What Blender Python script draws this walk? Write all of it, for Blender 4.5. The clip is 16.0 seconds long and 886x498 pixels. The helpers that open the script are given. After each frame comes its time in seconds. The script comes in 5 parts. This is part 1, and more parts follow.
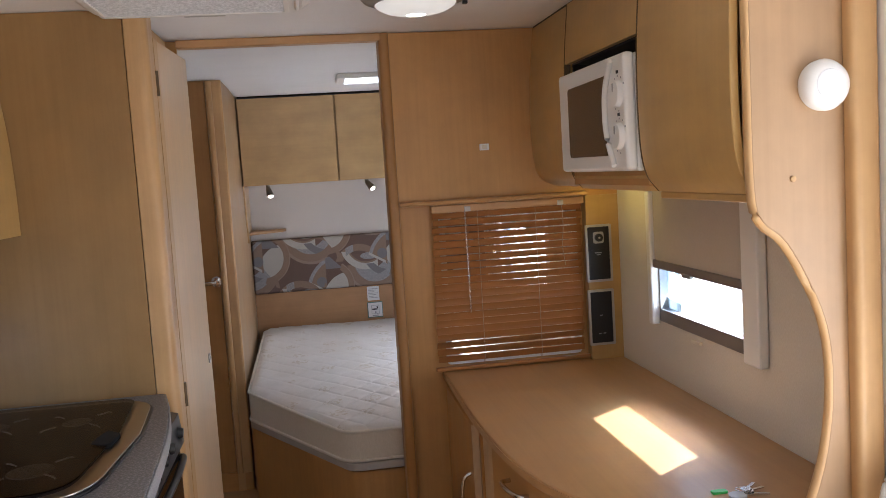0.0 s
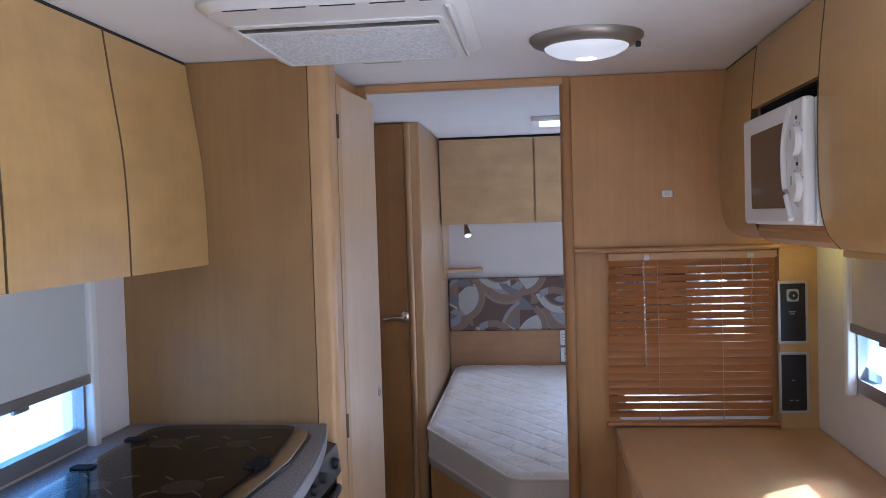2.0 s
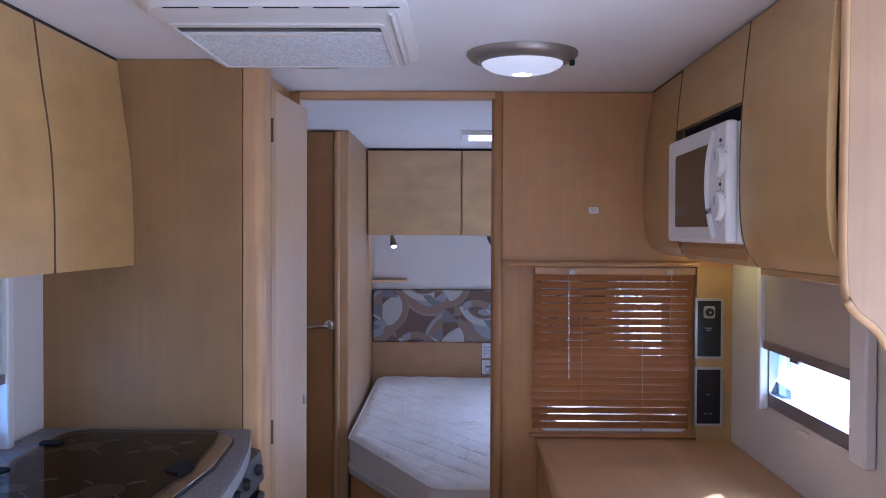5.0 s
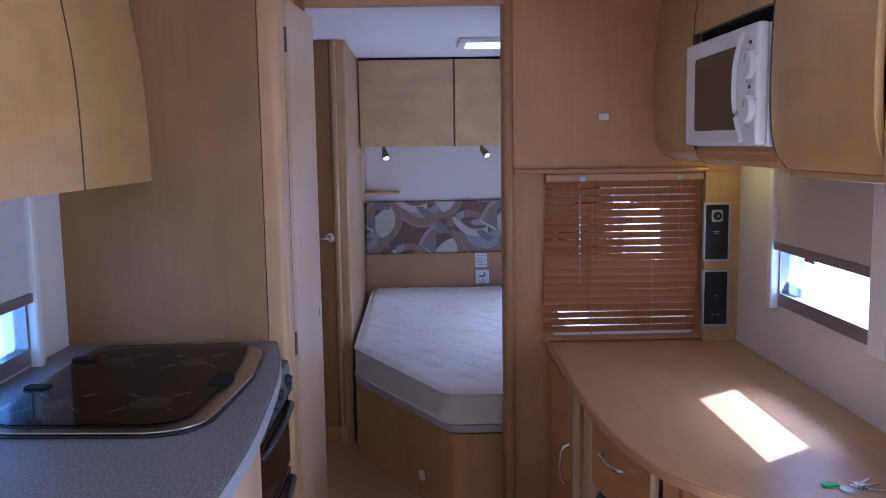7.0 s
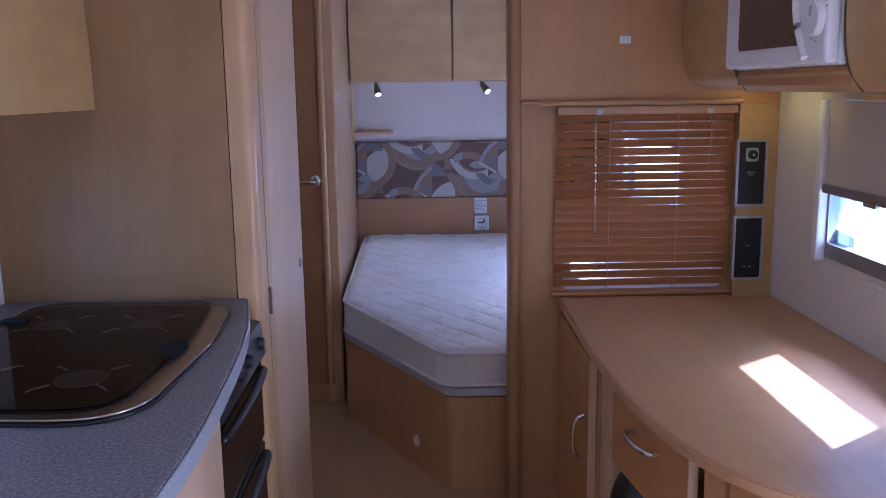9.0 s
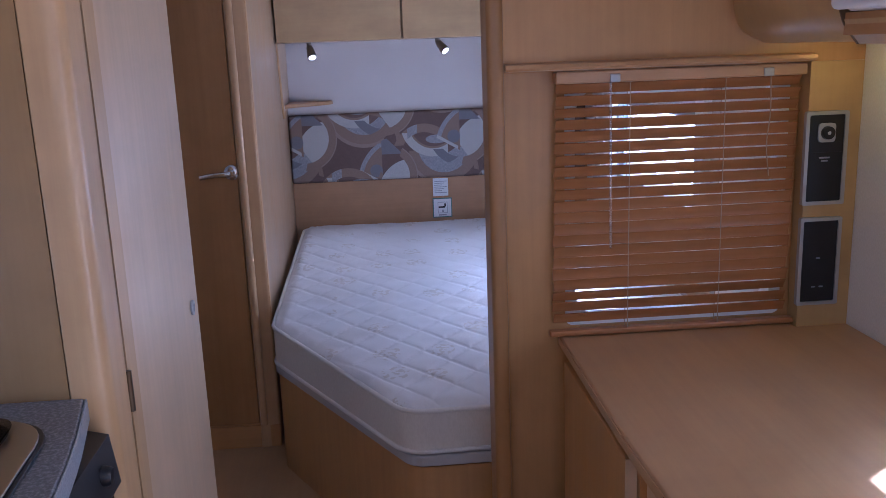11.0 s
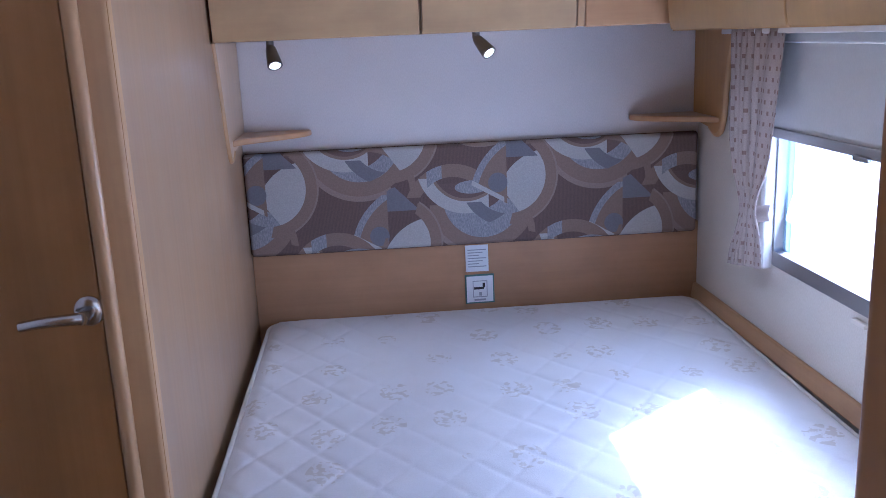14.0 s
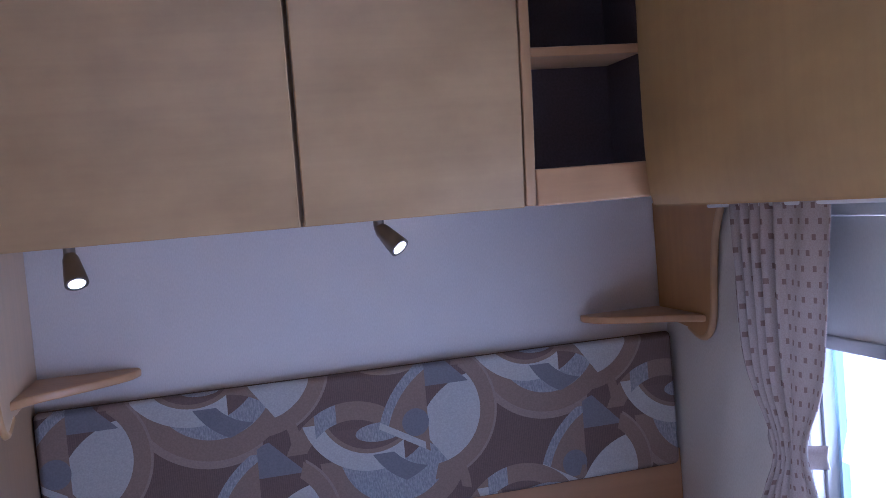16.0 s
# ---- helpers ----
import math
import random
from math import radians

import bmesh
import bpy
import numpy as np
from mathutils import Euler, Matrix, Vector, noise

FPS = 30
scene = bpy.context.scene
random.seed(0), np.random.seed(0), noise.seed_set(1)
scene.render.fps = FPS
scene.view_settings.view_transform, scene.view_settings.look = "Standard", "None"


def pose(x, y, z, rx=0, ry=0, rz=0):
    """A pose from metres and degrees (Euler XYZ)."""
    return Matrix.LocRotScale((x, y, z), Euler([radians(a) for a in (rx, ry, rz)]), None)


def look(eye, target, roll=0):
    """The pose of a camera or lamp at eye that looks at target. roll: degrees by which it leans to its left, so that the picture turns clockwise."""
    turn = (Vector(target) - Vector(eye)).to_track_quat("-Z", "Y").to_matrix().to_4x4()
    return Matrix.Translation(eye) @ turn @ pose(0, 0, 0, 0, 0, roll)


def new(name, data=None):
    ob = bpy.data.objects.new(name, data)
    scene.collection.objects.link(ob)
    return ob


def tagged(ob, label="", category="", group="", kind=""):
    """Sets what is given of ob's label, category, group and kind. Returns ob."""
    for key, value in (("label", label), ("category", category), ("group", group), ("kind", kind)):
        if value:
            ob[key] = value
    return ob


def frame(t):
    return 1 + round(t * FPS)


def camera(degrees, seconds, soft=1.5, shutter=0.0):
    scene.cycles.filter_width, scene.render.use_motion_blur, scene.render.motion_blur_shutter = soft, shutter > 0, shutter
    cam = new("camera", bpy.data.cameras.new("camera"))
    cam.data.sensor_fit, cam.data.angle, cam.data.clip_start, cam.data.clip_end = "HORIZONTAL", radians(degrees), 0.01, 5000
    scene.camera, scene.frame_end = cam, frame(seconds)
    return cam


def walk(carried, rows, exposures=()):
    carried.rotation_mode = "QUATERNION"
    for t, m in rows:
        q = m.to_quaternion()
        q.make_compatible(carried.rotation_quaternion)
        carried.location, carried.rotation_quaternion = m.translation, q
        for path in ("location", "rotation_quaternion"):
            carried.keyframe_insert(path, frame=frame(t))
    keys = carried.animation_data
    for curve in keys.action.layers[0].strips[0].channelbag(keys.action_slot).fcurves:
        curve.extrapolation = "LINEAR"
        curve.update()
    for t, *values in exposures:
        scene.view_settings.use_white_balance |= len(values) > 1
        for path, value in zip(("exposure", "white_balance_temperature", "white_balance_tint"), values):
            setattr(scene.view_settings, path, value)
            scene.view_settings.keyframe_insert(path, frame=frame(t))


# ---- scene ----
cam = camera(54.0, 16.0, soft=0.6)
PATH = [
    (0, (0.004, -0.028, 1.468), (0.294, 1.943, 1.288), -3.6),
    (0.5, (-0.011, -0.051, 1.494), (0.14, 1.936, 1.324), -4.4),
    (1, (0.049, -0.035, 1.499), (0.102, 1.96, 1.373), -2.6),
    (1.5, (0.143, -0.003, 1.491), (0.001, 1.99, 1.41), -2.5),
    (2, (0.178, 0.004, 1.474), (-0.037, 1.991, 1.408), -1.7),
    (2.5, (0.138, -0.018, 1.472), (-0.04, 1.972, 1.395), -1.9),
    (3, (0.123, -0.017, 1.484), (0.025, 1.98, 1.432), -2.2),
    (3.5, (0.131, -0.004, 1.484), (0.085, 1.995, 1.452), -1.9),
    (4, (0.141, -0.024, 1.479), (0.107, 1.976, 1.449), -0.3),
    (4.2, (0.15, -0.029, 1.475), (0.115, 1.971, 1.445), 0.4),
    (6.3, (0.087, 0.015, 1.441), (0.065, 2.008, 1.283), -0.2),
    (6.5, (0.067, 0.016, 1.439), (0.051, 2.006, 1.24), -0.2),
    (7, (-0.004, -0.025, 1.453), (0.035, 1.96, 1.215), -0.9),
    (7.5, (-0.07, -0.037, 1.444), (0.05, 1.947, 1.224), -0.8),
    (8, (-0.092, 0.005, 1.434), (0.064, 1.984, 1.189), -0.2),
    (8.5, (-0.081, 0.178, 1.411), (0.025, 2.146, 1.073), -0.1),
    (9, (0.001, 0.332, 1.401), (0.046, 2.299, 1.04), -0.8),
    (9.2, (0.031, 0.358, 1.39), (0.074, 2.319, 0.998), -1.3),
    (11.3, (0.024, 1.304, 1.414), (0.173, 3.246, 0.961), -2.1),
    (11.5, (0.026, 1.403, 1.428), (0.165, 3.35, 0.992), -2.2),
    (12, (-0.003, 1.653, 1.428), (0.127, 3.606, 1.02), -2.5),
    (12.5, (-0.065, 1.864, 1.413), (0.139, 3.804, 0.968), -2.4),
    (13, (-0.061, 2.134, 1.394), (0.164, 4.06, 0.905), -2.4),
    (13.5, (0.025, 2.438, 1.404), (0.187, 4.369, 0.909), -2.2),
    (14, (0.033, 2.692, 1.438), (0.174, 4.63, 0.963), -2.5),
    (14.5, (-0.03, 2.947, 1.458), (0.234, 4.895, 1.088), -2.9),
    (15, (-0.033, 3.196, 1.465), (0.27, 5.148, 1.15), -3.2),
    (15.5, (0.021, 3.413, 1.482), (0.38, 5.376, 1.349), -4.9),
    (16, (0.036, 3.507, 1.466), (0.519, 5.444, 1.363), -4.9),
]
walk(cam, [(t, look(eye, target, roll)) for t, eye, target, roll in PATH],
     exposures=[(0.0, 1.82, 5750, 13), (0.7, 1.7, 5450, 12), (2.0, 1.82, 4800, 15), (4.0, 1.78, 4550, 21), (6.5, 1.6, 4520, 26), (7.5, 1.57, 4460, 27), (9.0, 1.6, 4420, 31), (11.5, 1.82, 4480, 26), (12.5, 2.03, 4430, 26), (14.0, 2.0, 4430, 23), (14.5, 1.85, 4430, 25), (16.0, 1.55, 4400, 28)])

# ---- light and exposure ----
SUN_DIR = Vector((0.95, 0.66, 1.0)).normalized()
world = bpy.data.worlds.new("world")
scene.world = world
world.use_nodes = True
wn = world.node_tree
sky = wn.nodes.new("ShaderNodeTexSky")
sky.sky_type = "NISHITA"
sky.sun_disc = False
sky.sun_elevation = math.asin(SUN_DIR.z)
sky.sun_rotation = math.atan2(SUN_DIR.x, SUN_DIR.y)
wn.links.new(sky.outputs[0], wn.nodes["Background"].inputs[0])
wn.nodes["Background"].inputs[1].default_value = 0.055

sun_data = bpy.data.lights.new("sun", "SUN")
sun_data.energy, sun_data.angle, sun_data.color = 5.0, radians(0.5), (1.0, 0.95, 0.88)
sun_ob = new("sun", sun_data)
sun_ob.matrix_world = look(SUN_DIR * 10, (0, 0, 0))


def window_light(name, centre, target, w, h, watts, color=(0.86, 0.93, 1.0)):
    data = bpy.data.lights.new(name, "AREA")
    data.shape, data.size, data.size_y, data.energy, data.color = "RECTANGLE", w, h, watts, color
    ob = new(name, data)
    ob.matrix_world = look(centre, target)
    return ob


window_light("daylight", (0.0, -1.46, 1.32), (0.0, -0.5, 2.9), 1.5, 0.75, 1.9)
window_light("daylight", (1.14, 1.02, 1.0), (-0.6, 1.0, 2.3), 0.66, 1.7, 4.8, (1.0, 0.95, 0.88))
window_light("daylight", (1.145, 2.34, 1.05), (0.0, 2.3, 1.6), 0.6, 0.17, 0.45)
window_light("daylight", (1.145, 4.42, 0.99), (0.0, 4.4, 1.3), 0.95, 0.3, 1.35)
window_light("daylight", (-1.06, 1.82, 1.0), (0.0, 1.9, 1.0), 0.7, 0.15, 0.26, (0.50, 0.72, 1.0))


# ---- mesh helpers ----
def part(name, bm, material, parent=None, label="", smooth=0.0):
    me = bpy.data.meshes.new(name)
    bmesh.ops.recalc_face_normals(bm, faces=bm.faces[:])
    bm.to_mesh(me)
    bm.free()
    me.materials.append(material)
    if smooth:
        me.set_sharp_from_angle(angle=radians(smooth))
    else:
        for p in me.polygons:
            p.use_smooth = False
    if smooth:
        for p in me.polygons:
            p.use_smooth = True
    ob = new(name, me)
    if 20 <= smooth <= 45:
        even = ob.modifiers.new("even_normals", "WEIGHTED_NORMAL")
        even.keep_sharp, even.weight = True, 100
    if parent:
        ob.parent = parent
        ob.matrix_parent_inverse = parent.matrix_world.inverted()
    if label:
        ob["label"] = label
    return ob


def thing(name, at, label, category, group="", kind=""):
    ob = new(name)
    ob.empty_display_size = 0.05
    ob.location = at
    ob.matrix_world = Matrix.Translation(at)
    return tagged(ob, label, category, group, kind)


def setting(ob, label="", category=""):
    return tagged(ob, label, category, kind="structure")


def bevelled(bm, r, seg=2):
    if r > 0:
        bmesh.ops.bevel(bm, geom=bm.edges[:], offset=r, segments=seg, affect="EDGES", profile=0.5, clamp_overlap=True)
    return bm


def add_box(bm, x0, x1, y0, y1, z0, z1):
    bmesh.ops.create_cube(bm, size=1, matrix=Matrix.Translation(((x0 + x1) / 2, (y0 + y1) / 2, (z0 + z1) / 2)) @ Matrix.Diagonal((x1 - x0, y1 - y0, z1 - z0, 1)))
    return bm


def box(x0, x1, y0, y1, z0, z1, r=0.0, seg=2):
    return bevelled(add_box(bmesh.new(), x0, x1, y0, y1, z0, z1), r, seg)


def place(axis, a, b, c):
    """A point from two coordinates in a plane and one along its axis."""
    return {"x": (c, a, b), "y": (a, c, b), "z": (a, b, c)}[axis]


def prism(points, axis, lo, hi, r=0.0, seg=2):
    """A polygon pushed out along an axis. The points are (y, z), (x, z) or (x, y)."""
    bm = bmesh.new()
    low = [bm.verts.new(place(axis, a, b, lo)) for a, b in points]
    high = [bm.verts.new(place(axis, a, b, hi)) for a, b in points]
    n = len(points)
    bm.faces.new(low)
    bm.faces.new(high[::-1])
    for i in range(n):
        bm.faces.new((low[i], high[i], high[(i + 1) % n], low[(i + 1) % n]))
    bmesh.ops.recalc_face_normals(bm, faces=bm.faces[:])
    if r:
        rim = [e for e in bm.edges if len({tuple(v.co)[{"x": 0, "y": 1, "z": 2}[axis]] for v in e.verts}) == 1]
        bmesh.ops.bevel(bm, geom=rim, offset=r, segments=seg, affect="EDGES", profile=0.5, clamp_overlap=True)
    return bm


def rounded(points, radius, seg=6):
    """A polygon with rounded corners; radius is one number or one for each corner."""
    out, n = [], len(points)
    radii = radius if isinstance(radius, (list, tuple)) else [radius] * n
    for i, p in enumerate(points):
        p, a, b, r = Vector(p), Vector(points[i - 1]), Vector(points[(i + 1) % n]), radii[i]
        if r <= 0:
            out.append(tuple(p))
            continue
        u, w = (a - p).normalized(), (b - p).normalized()
        half = math.acos(max(-1, min(1, u.dot(w)))) / 2
        d = min(r / math.tan(half), 0.49 * (a - p).length, 0.49 * (b - p).length)
        s, e = p + u * d, p + w * d
        for k in range(seg + 1):
            t = k / seg
            out.append(tuple(s * (1 - t) ** 2 + p * 2 * t * (1 - t) + e * t * t))
    return out


def rect(a0, a1, b0, b1):
    return [(a0, b0), (a1, b0), (a1, b1), (a0, b1)]


def ring_prism(outer, inner, axis, lo, hi):
    """A flat frame between two outlines with the same count of points."""
    bm = bmesh.new()
    n = len(outer)
    v = [[bm.verts.new(place(axis, a, b, c)) for a, b in pts] for pts in (outer, inner) for c in (lo, hi)]
    ol, oh, il, ih = v
    for i in range(n):
        j = (i + 1) % n
        for q in ((ol[i], ol[j], oh[j], oh[i]), (il[i], ih[i], ih[j], il[j]), (oh[i], oh[j], ih[j], ih[i]), (ol[i], il[i], il[j], ol[j])):
            bm.faces.new(q)
    return bm


def smooth_line(points, steps=6):
    """A Catmull-Rom line through the points."""
    p = [Vector(q) for q in points]
    p = [2 * p[0] - p[1]] + p + [2 * p[-1] - p[-2]]
    out = []
    for i in range(1, len(p) - 2):
        for k in range(steps):
            t = k / steps
            out.append(0.5 * ((2 * p[i]) + (p[i + 1] - p[i - 1]) * t + (2 * p[i - 1] - 5 * p[i] + 4 * p[i + 1] - p[i + 2]) * t * t
                              + (3 * p[i] - p[i - 1] - 3 * p[i + 1] + p[i + 2]) * t ** 3))
    return [tuple(q) for q in out] + [tuple(p[-2])]


def sweep(points, radius, sides=10, closed=False, squash=1.0):
    """A round bar along a line."""
    bm = bmesh.new()
    pts = [Vector(p) for p in points]
    n, rows = len(pts), []
    for i, p in enumerate(pts):
        a = pts[i - 1] if (i or closed) else p
        b = pts[(i + 1) % n] if (i < n - 1 or closed) else p
        d = (b - a).normalized()
        up = Vector((0, 0, 1)) if abs(d.z) < 0.9 else Vector((0, 1, 0))
        s = d.cross(up).normalized()
        u = s.cross(d)
        rr = radius(i / (n - 1)) if callable(radius) else radius
        rows.append([bm.verts.new(p + rr * (math.cos(k * math.tau / sides) * s + squash * math.sin(k * math.tau / sides) * u)) for k in range(sides)])
    for i in range(n if closed else n - 1):
        r0, r1 = rows[i], rows[(i + 1) % n]
        for k in range(sides):
            bm.faces.new((r0[k], r0[(k + 1) % sides], r1[(k + 1) % sides], r1[k]))
    if not closed:
        bm.faces.new(rows[0][::-1])
        bm.faces.new(rows[-1])
    return bm


def lathe(profile, m, sides=32):
    """A turned body: (radius, height) pairs about the z axis of the pose m."""
    bm = bmesh.new()
    rows = []
    for r, h in profile:
        if r < 1e-5:
            rows.append([bm.verts.new(m @ Vector((0, 0, h)))])
        else:
            rows.append([bm.verts.new(m @ Vector((r * math.cos(k * math.tau / sides), r * math.sin(k * math.tau / sides), h))) for k in range(sides)])
    for a, b in zip(rows, rows[1:]):
        for k in range(sides):
            f = [a[k % len(a)], a[(k + 1) % len(a)], b[(k + 1) % len(b)], b[k % len(b)]]
            f = list(dict.fromkeys(f))
            if len(f) > 2:
                bm.faces.new(f)
    for row in (rows[0], rows[-1]):
        if len(row) > 2:
            bm.faces.new(row)
    return bm


def wall_with_holes(axis, lo, hi, a0, a1, b0, b1, holes):
    """A thick wall, its openings cut right through. holes: (a0, a1, b0, b1)."""
    bm = bmesh.new()
    xs = sorted({a0, a1, *(h[0] for h in holes), *(h[1] for h in holes)})
    zs = sorted({b0, b1, *(h[2] for h in holes), *(h[3] for h in holes)})
    solid = {}
    for i in range(len(xs) - 1):
        for j in range(len(zs) - 1):
            ca, cb = (xs[i] + xs[i + 1]) / 2, (zs[j] + zs[j + 1]) / 2
            solid[i, j] = not any(h[0] < ca < h[1] and h[2] < cb < h[3] for h in holes)
    verts = {}

    def v(a, b, c):
        key = (round(a, 5), round(b, 5), c)
        if key not in verts:
            verts[key] = bm.verts.new(place(axis, a, b, c))
        return verts[key]

    for (i, j), on in solid.items():
        if not on:
            continue
        p, q, s, t = xs[i], xs[i + 1], zs[j], zs[j + 1]
        for c in (lo, hi):
            bm.faces.new((v(p, s, c), v(q, s, c), v(q, t, c), v(p, t, c)))
        for (di, dj), (e, f) in {(-1, 0): ((p, s), (p, t)), (1, 0): ((q, s), (q, t)), (0, -1): ((p, s), (q, s)), (0, 1): ((p, t), (q, t))}.items():
            if not solid.get((i + di, j + dj), False):
                bm.faces.new((v(*e, lo), v(*f, lo), v(*f, hi), v(*e, hi)))
    return bm


# ---- materials ----
def material(name, color=(0.5, 0.5, 0.5), rough=0.5, metal=0.0, **extra):
    m = bpy.data.materials.new(name)
    m.use_nodes = True
    b = m.node_tree.nodes["Principled BSDF"]
    b.inputs["Base Color"].default_value = (*color, 1)
    b.inputs["Roughness"].default_value = rough
    b.inputs["Metallic"].default_value = metal
    for key, value in extra.items():
        b.inputs[key.replace("_", " ")].default_value = value
    return m


def nodes_of(m):
    t = m.node_tree
    return t, t.nodes["Principled BSDF"]


def coords(t, scale=(1, 1, 1), turn=(0, 0, 0)):
    c = t.nodes.new("ShaderNodeTexCoord")
    k = t.nodes.new("ShaderNodeMapping")
    k.inputs["Scale"].default_value = scale
    k.inputs["Rotation"].default_value = turn
    t.links.new(c.outputs["Object"], k.inputs["Vector"])
    return k.outputs["Vector"]


def noise_tex(t, vec, scale, detail=4, rough=0.55):
    n = t.nodes.new("ShaderNodeTexNoise")
    n.inputs["Scale"].default_value, n.inputs["Detail"].default_value, n.inputs["Roughness"].default_value = scale, detail, rough
    t.links.new(vec, n.inputs["Vector"])
    return n.outputs["Fac"]


def ramp(t, fac, stops):
    r = t.nodes.new("ShaderNodeValToRGB")
    e = r.color_ramp.elements
    while len(e) < len(stops):
        e.new(0.5)
    for k, (pos, col) in zip(e, stops):
        k.position, k.color = pos, (*col, 1)
    t.links.new(fac, r.inputs["Fac"])
    return r.outputs["Color"]


def mix(t, fac, a, b, mode="MIX"):
    n = t.nodes.new("ShaderNodeMix")
    n.data_type, n.blend_type = "RGBA", mode
    for value, socket in ((fac, n.inputs[0]), (a, n.inputs[6]), (b, n.inputs[7])):
        if hasattr(value, "is_output"):
            t.links.new(value, socket)
        else:
            socket.default_value = value if isinstance(value, (int, float)) else (*value, 1)
    return n.outputs[2]


def maths(t, op, a, b=0.0, c=0.0):
    n = t.nodes.new("ShaderNodeMath")
    n.operation = op
    for value, socket in zip((a, b, c), n.inputs):
        if hasattr(value, "is_output"):
            t.links.new(value, socket)
        else:
            socket.default_value = value
    return n.outputs[0]


def bump(t, b, height, strength=0.2, distance=0.002):
    n = t.nodes.new("ShaderNodeBump")
    n.inputs["Strength"].default_value, n.inputs["Distance"].default_value = strength, distance
    t.links.new(height, n.inputs["Height"])
    t.links.new(n.outputs["Normal"], b.inputs["Normal"])


def wood(name, dark, light, axis="z", rough=0.38, figure=0.5, clouds=None):
    """Printed wood foil: long fine grain, cloudy figure and a slight sheen. clouds: the scale of a figure that runs across the grain."""
    m = material(name, light, rough)
    t, b = nodes_of(m)
    long, wide = 2.2, 60.0
    s = {"x": (long, wide, wide), "y": (wide, long, wide), "z": (wide, wide, long)}[axis]
    s2 = clouds or tuple(k / 9 for k in s)
    grain = noise_tex(t, coords(t, s), 1.0, 6, 0.6)
    cloud = noise_tex(t, coords(t, s2), 1.0, 3, 0.5)
    blot = noise_tex(t, coords(t), 6.5, 5, 0.62)
    mid = tuple((p + q) / 2 for p, q in zip(dark, light))
    c1 = ramp(t, grain, [(0.3, tuple(k * 0.9 for k in dark)), (0.5, mid), (0.68, tuple(k * 1.04 for k in light))])
    c2 = ramp(t, cloud, [(0.32, tuple(k * 0.76 for k in light)), (0.68, tuple(k * 1.08 for k in light))])
    c = mix(t, figure, c1, c2)
    c = mix(t, 0.42, c, ramp(t, blot, [(0.32, tuple(k * 0.74 for k in light)), (0.68, tuple(k * 1.08 for k in light))]))
    t.links.new(c, b.inputs["Base Color"])
    t.links.new(ramp(t, blot, [(0.3, (rough * 0.85,) * 3), (0.75, (rough * 1.2,) * 3)]), b.inputs["Roughness"])
    bump(t, b, grain, 0.08, 0.0006)
    return m


def speckled(name, stops, scale, rough=0.5, relief=0.1):
    m = material(name, stops[0][1], rough)
    t, b = nodes_of(m)
    n = noise_tex(t, coords(t), scale, 2, 0.7)
    big = noise_tex(t, coords(t), 4.0, 3)
    c = mix(t, 0.25, ramp(t, n, stops), ramp(t, big, [(0.3, tuple(k * 0.85 for k in stops[-1][1])), (0.7, stops[-1][1])]))
    t.links.new(c, b.inputs["Base Color"])
    if relief:
        bump(t, b, n, relief, 0.001)
    return m


def woven(name, a, b_, rough=0.85, scale=420, relief=0.25):
    """Wall covering with a fine woven print and faint stains."""
    m = material(name, a, rough)
    t, b = nodes_of(m)
    fine = noise_tex(t, coords(t, (1, 1, 0.35)), scale, 2, 0.6)
    blot = noise_tex(t, coords(t), 3.0, 4, 0.6)
    c = mix(t, 0.5, ramp(t, fine, [(0.35, a), (0.65, b_)]), ramp(t, blot, [(0.3, tuple(k * 0.9 for k in b_)), (0.7, b_)]))
    t.links.new(c, b.inputs["Base Color"])
    bump(t, b, fine, relief, 0.001)
    return m


BEECH_DARK, BEECH_LIGHT = (0.42, 0.210, 0.064), (0.54, 0.290, 0.096)
MAPLE_DARK, MAPLE_LIGHT = (0.42, 0.250, 0.078), (0.53, 0.332, 0.116)
BEECH = wood("beech_foil", BEECH_DARK, BEECH_LIGHT)
BEECH_Y = wood("beech_foil_lengthwise", BEECH_DARK, BEECH_LIGHT, "y")
BEECH_X = wood("beech_foil_across", BEECH_DARK, BEECH_LIGHT, "x")
MAPLE = wood("maple_foil", MAPLE_DARK, MAPLE_LIGHT, "z", 0.36, 0.72, (4.0, 4.0, 14.0))
MAPLE_X = wood("maple_foil_across", (0.45, 0.285, 0.125), (0.56, 0.375, 0.175), "x", 0.36, 0.72, (4.0, 4.0, 14.0))
PALE = wood("pale_maple_foil", (0.56, 0.385, 0.22), (0.66, 0.47, 0.285), "z", 0.35, 0.5)
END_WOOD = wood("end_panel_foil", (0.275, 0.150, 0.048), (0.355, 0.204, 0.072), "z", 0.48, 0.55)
SIDE_WOOD = wood("side_panel_foil", (0.35, 0.21, 0.103), (0.43, 0.272, 0.142), "z", 0.36, 0.5)
BED_WOOD = wood("bed_panel_foil", (0.36, 0.19, 0.085), (0.45, 0.25, 0.115), "x", 0.36, 0.55)
DOOR_WOOD = wood("dark_beech_foil", (0.30, 0.142, 0.042), (0.385, 0.196, 0.060), "z", 0.4)
TRIM = wood("trim_wood", (0.46, 0.265, 0.11), (0.58, 0.36, 0.16), "z", 0.35)
TRIM_X = wood("trim_wood_across", (0.44, 0.235, 0.095), (0.56, 0.325, 0.145), "x", 0.35)
TRIM_Y = wood("trim_wood_lengthwise", (0.44, 0.25, 0.10), (0.56, 0.34, 0.155), "y", 0.35)
SLAT = wood("slat_wood", (0.30, 0.112, 0.028), (0.40, 0.166, 0.046), "x", 0.38)
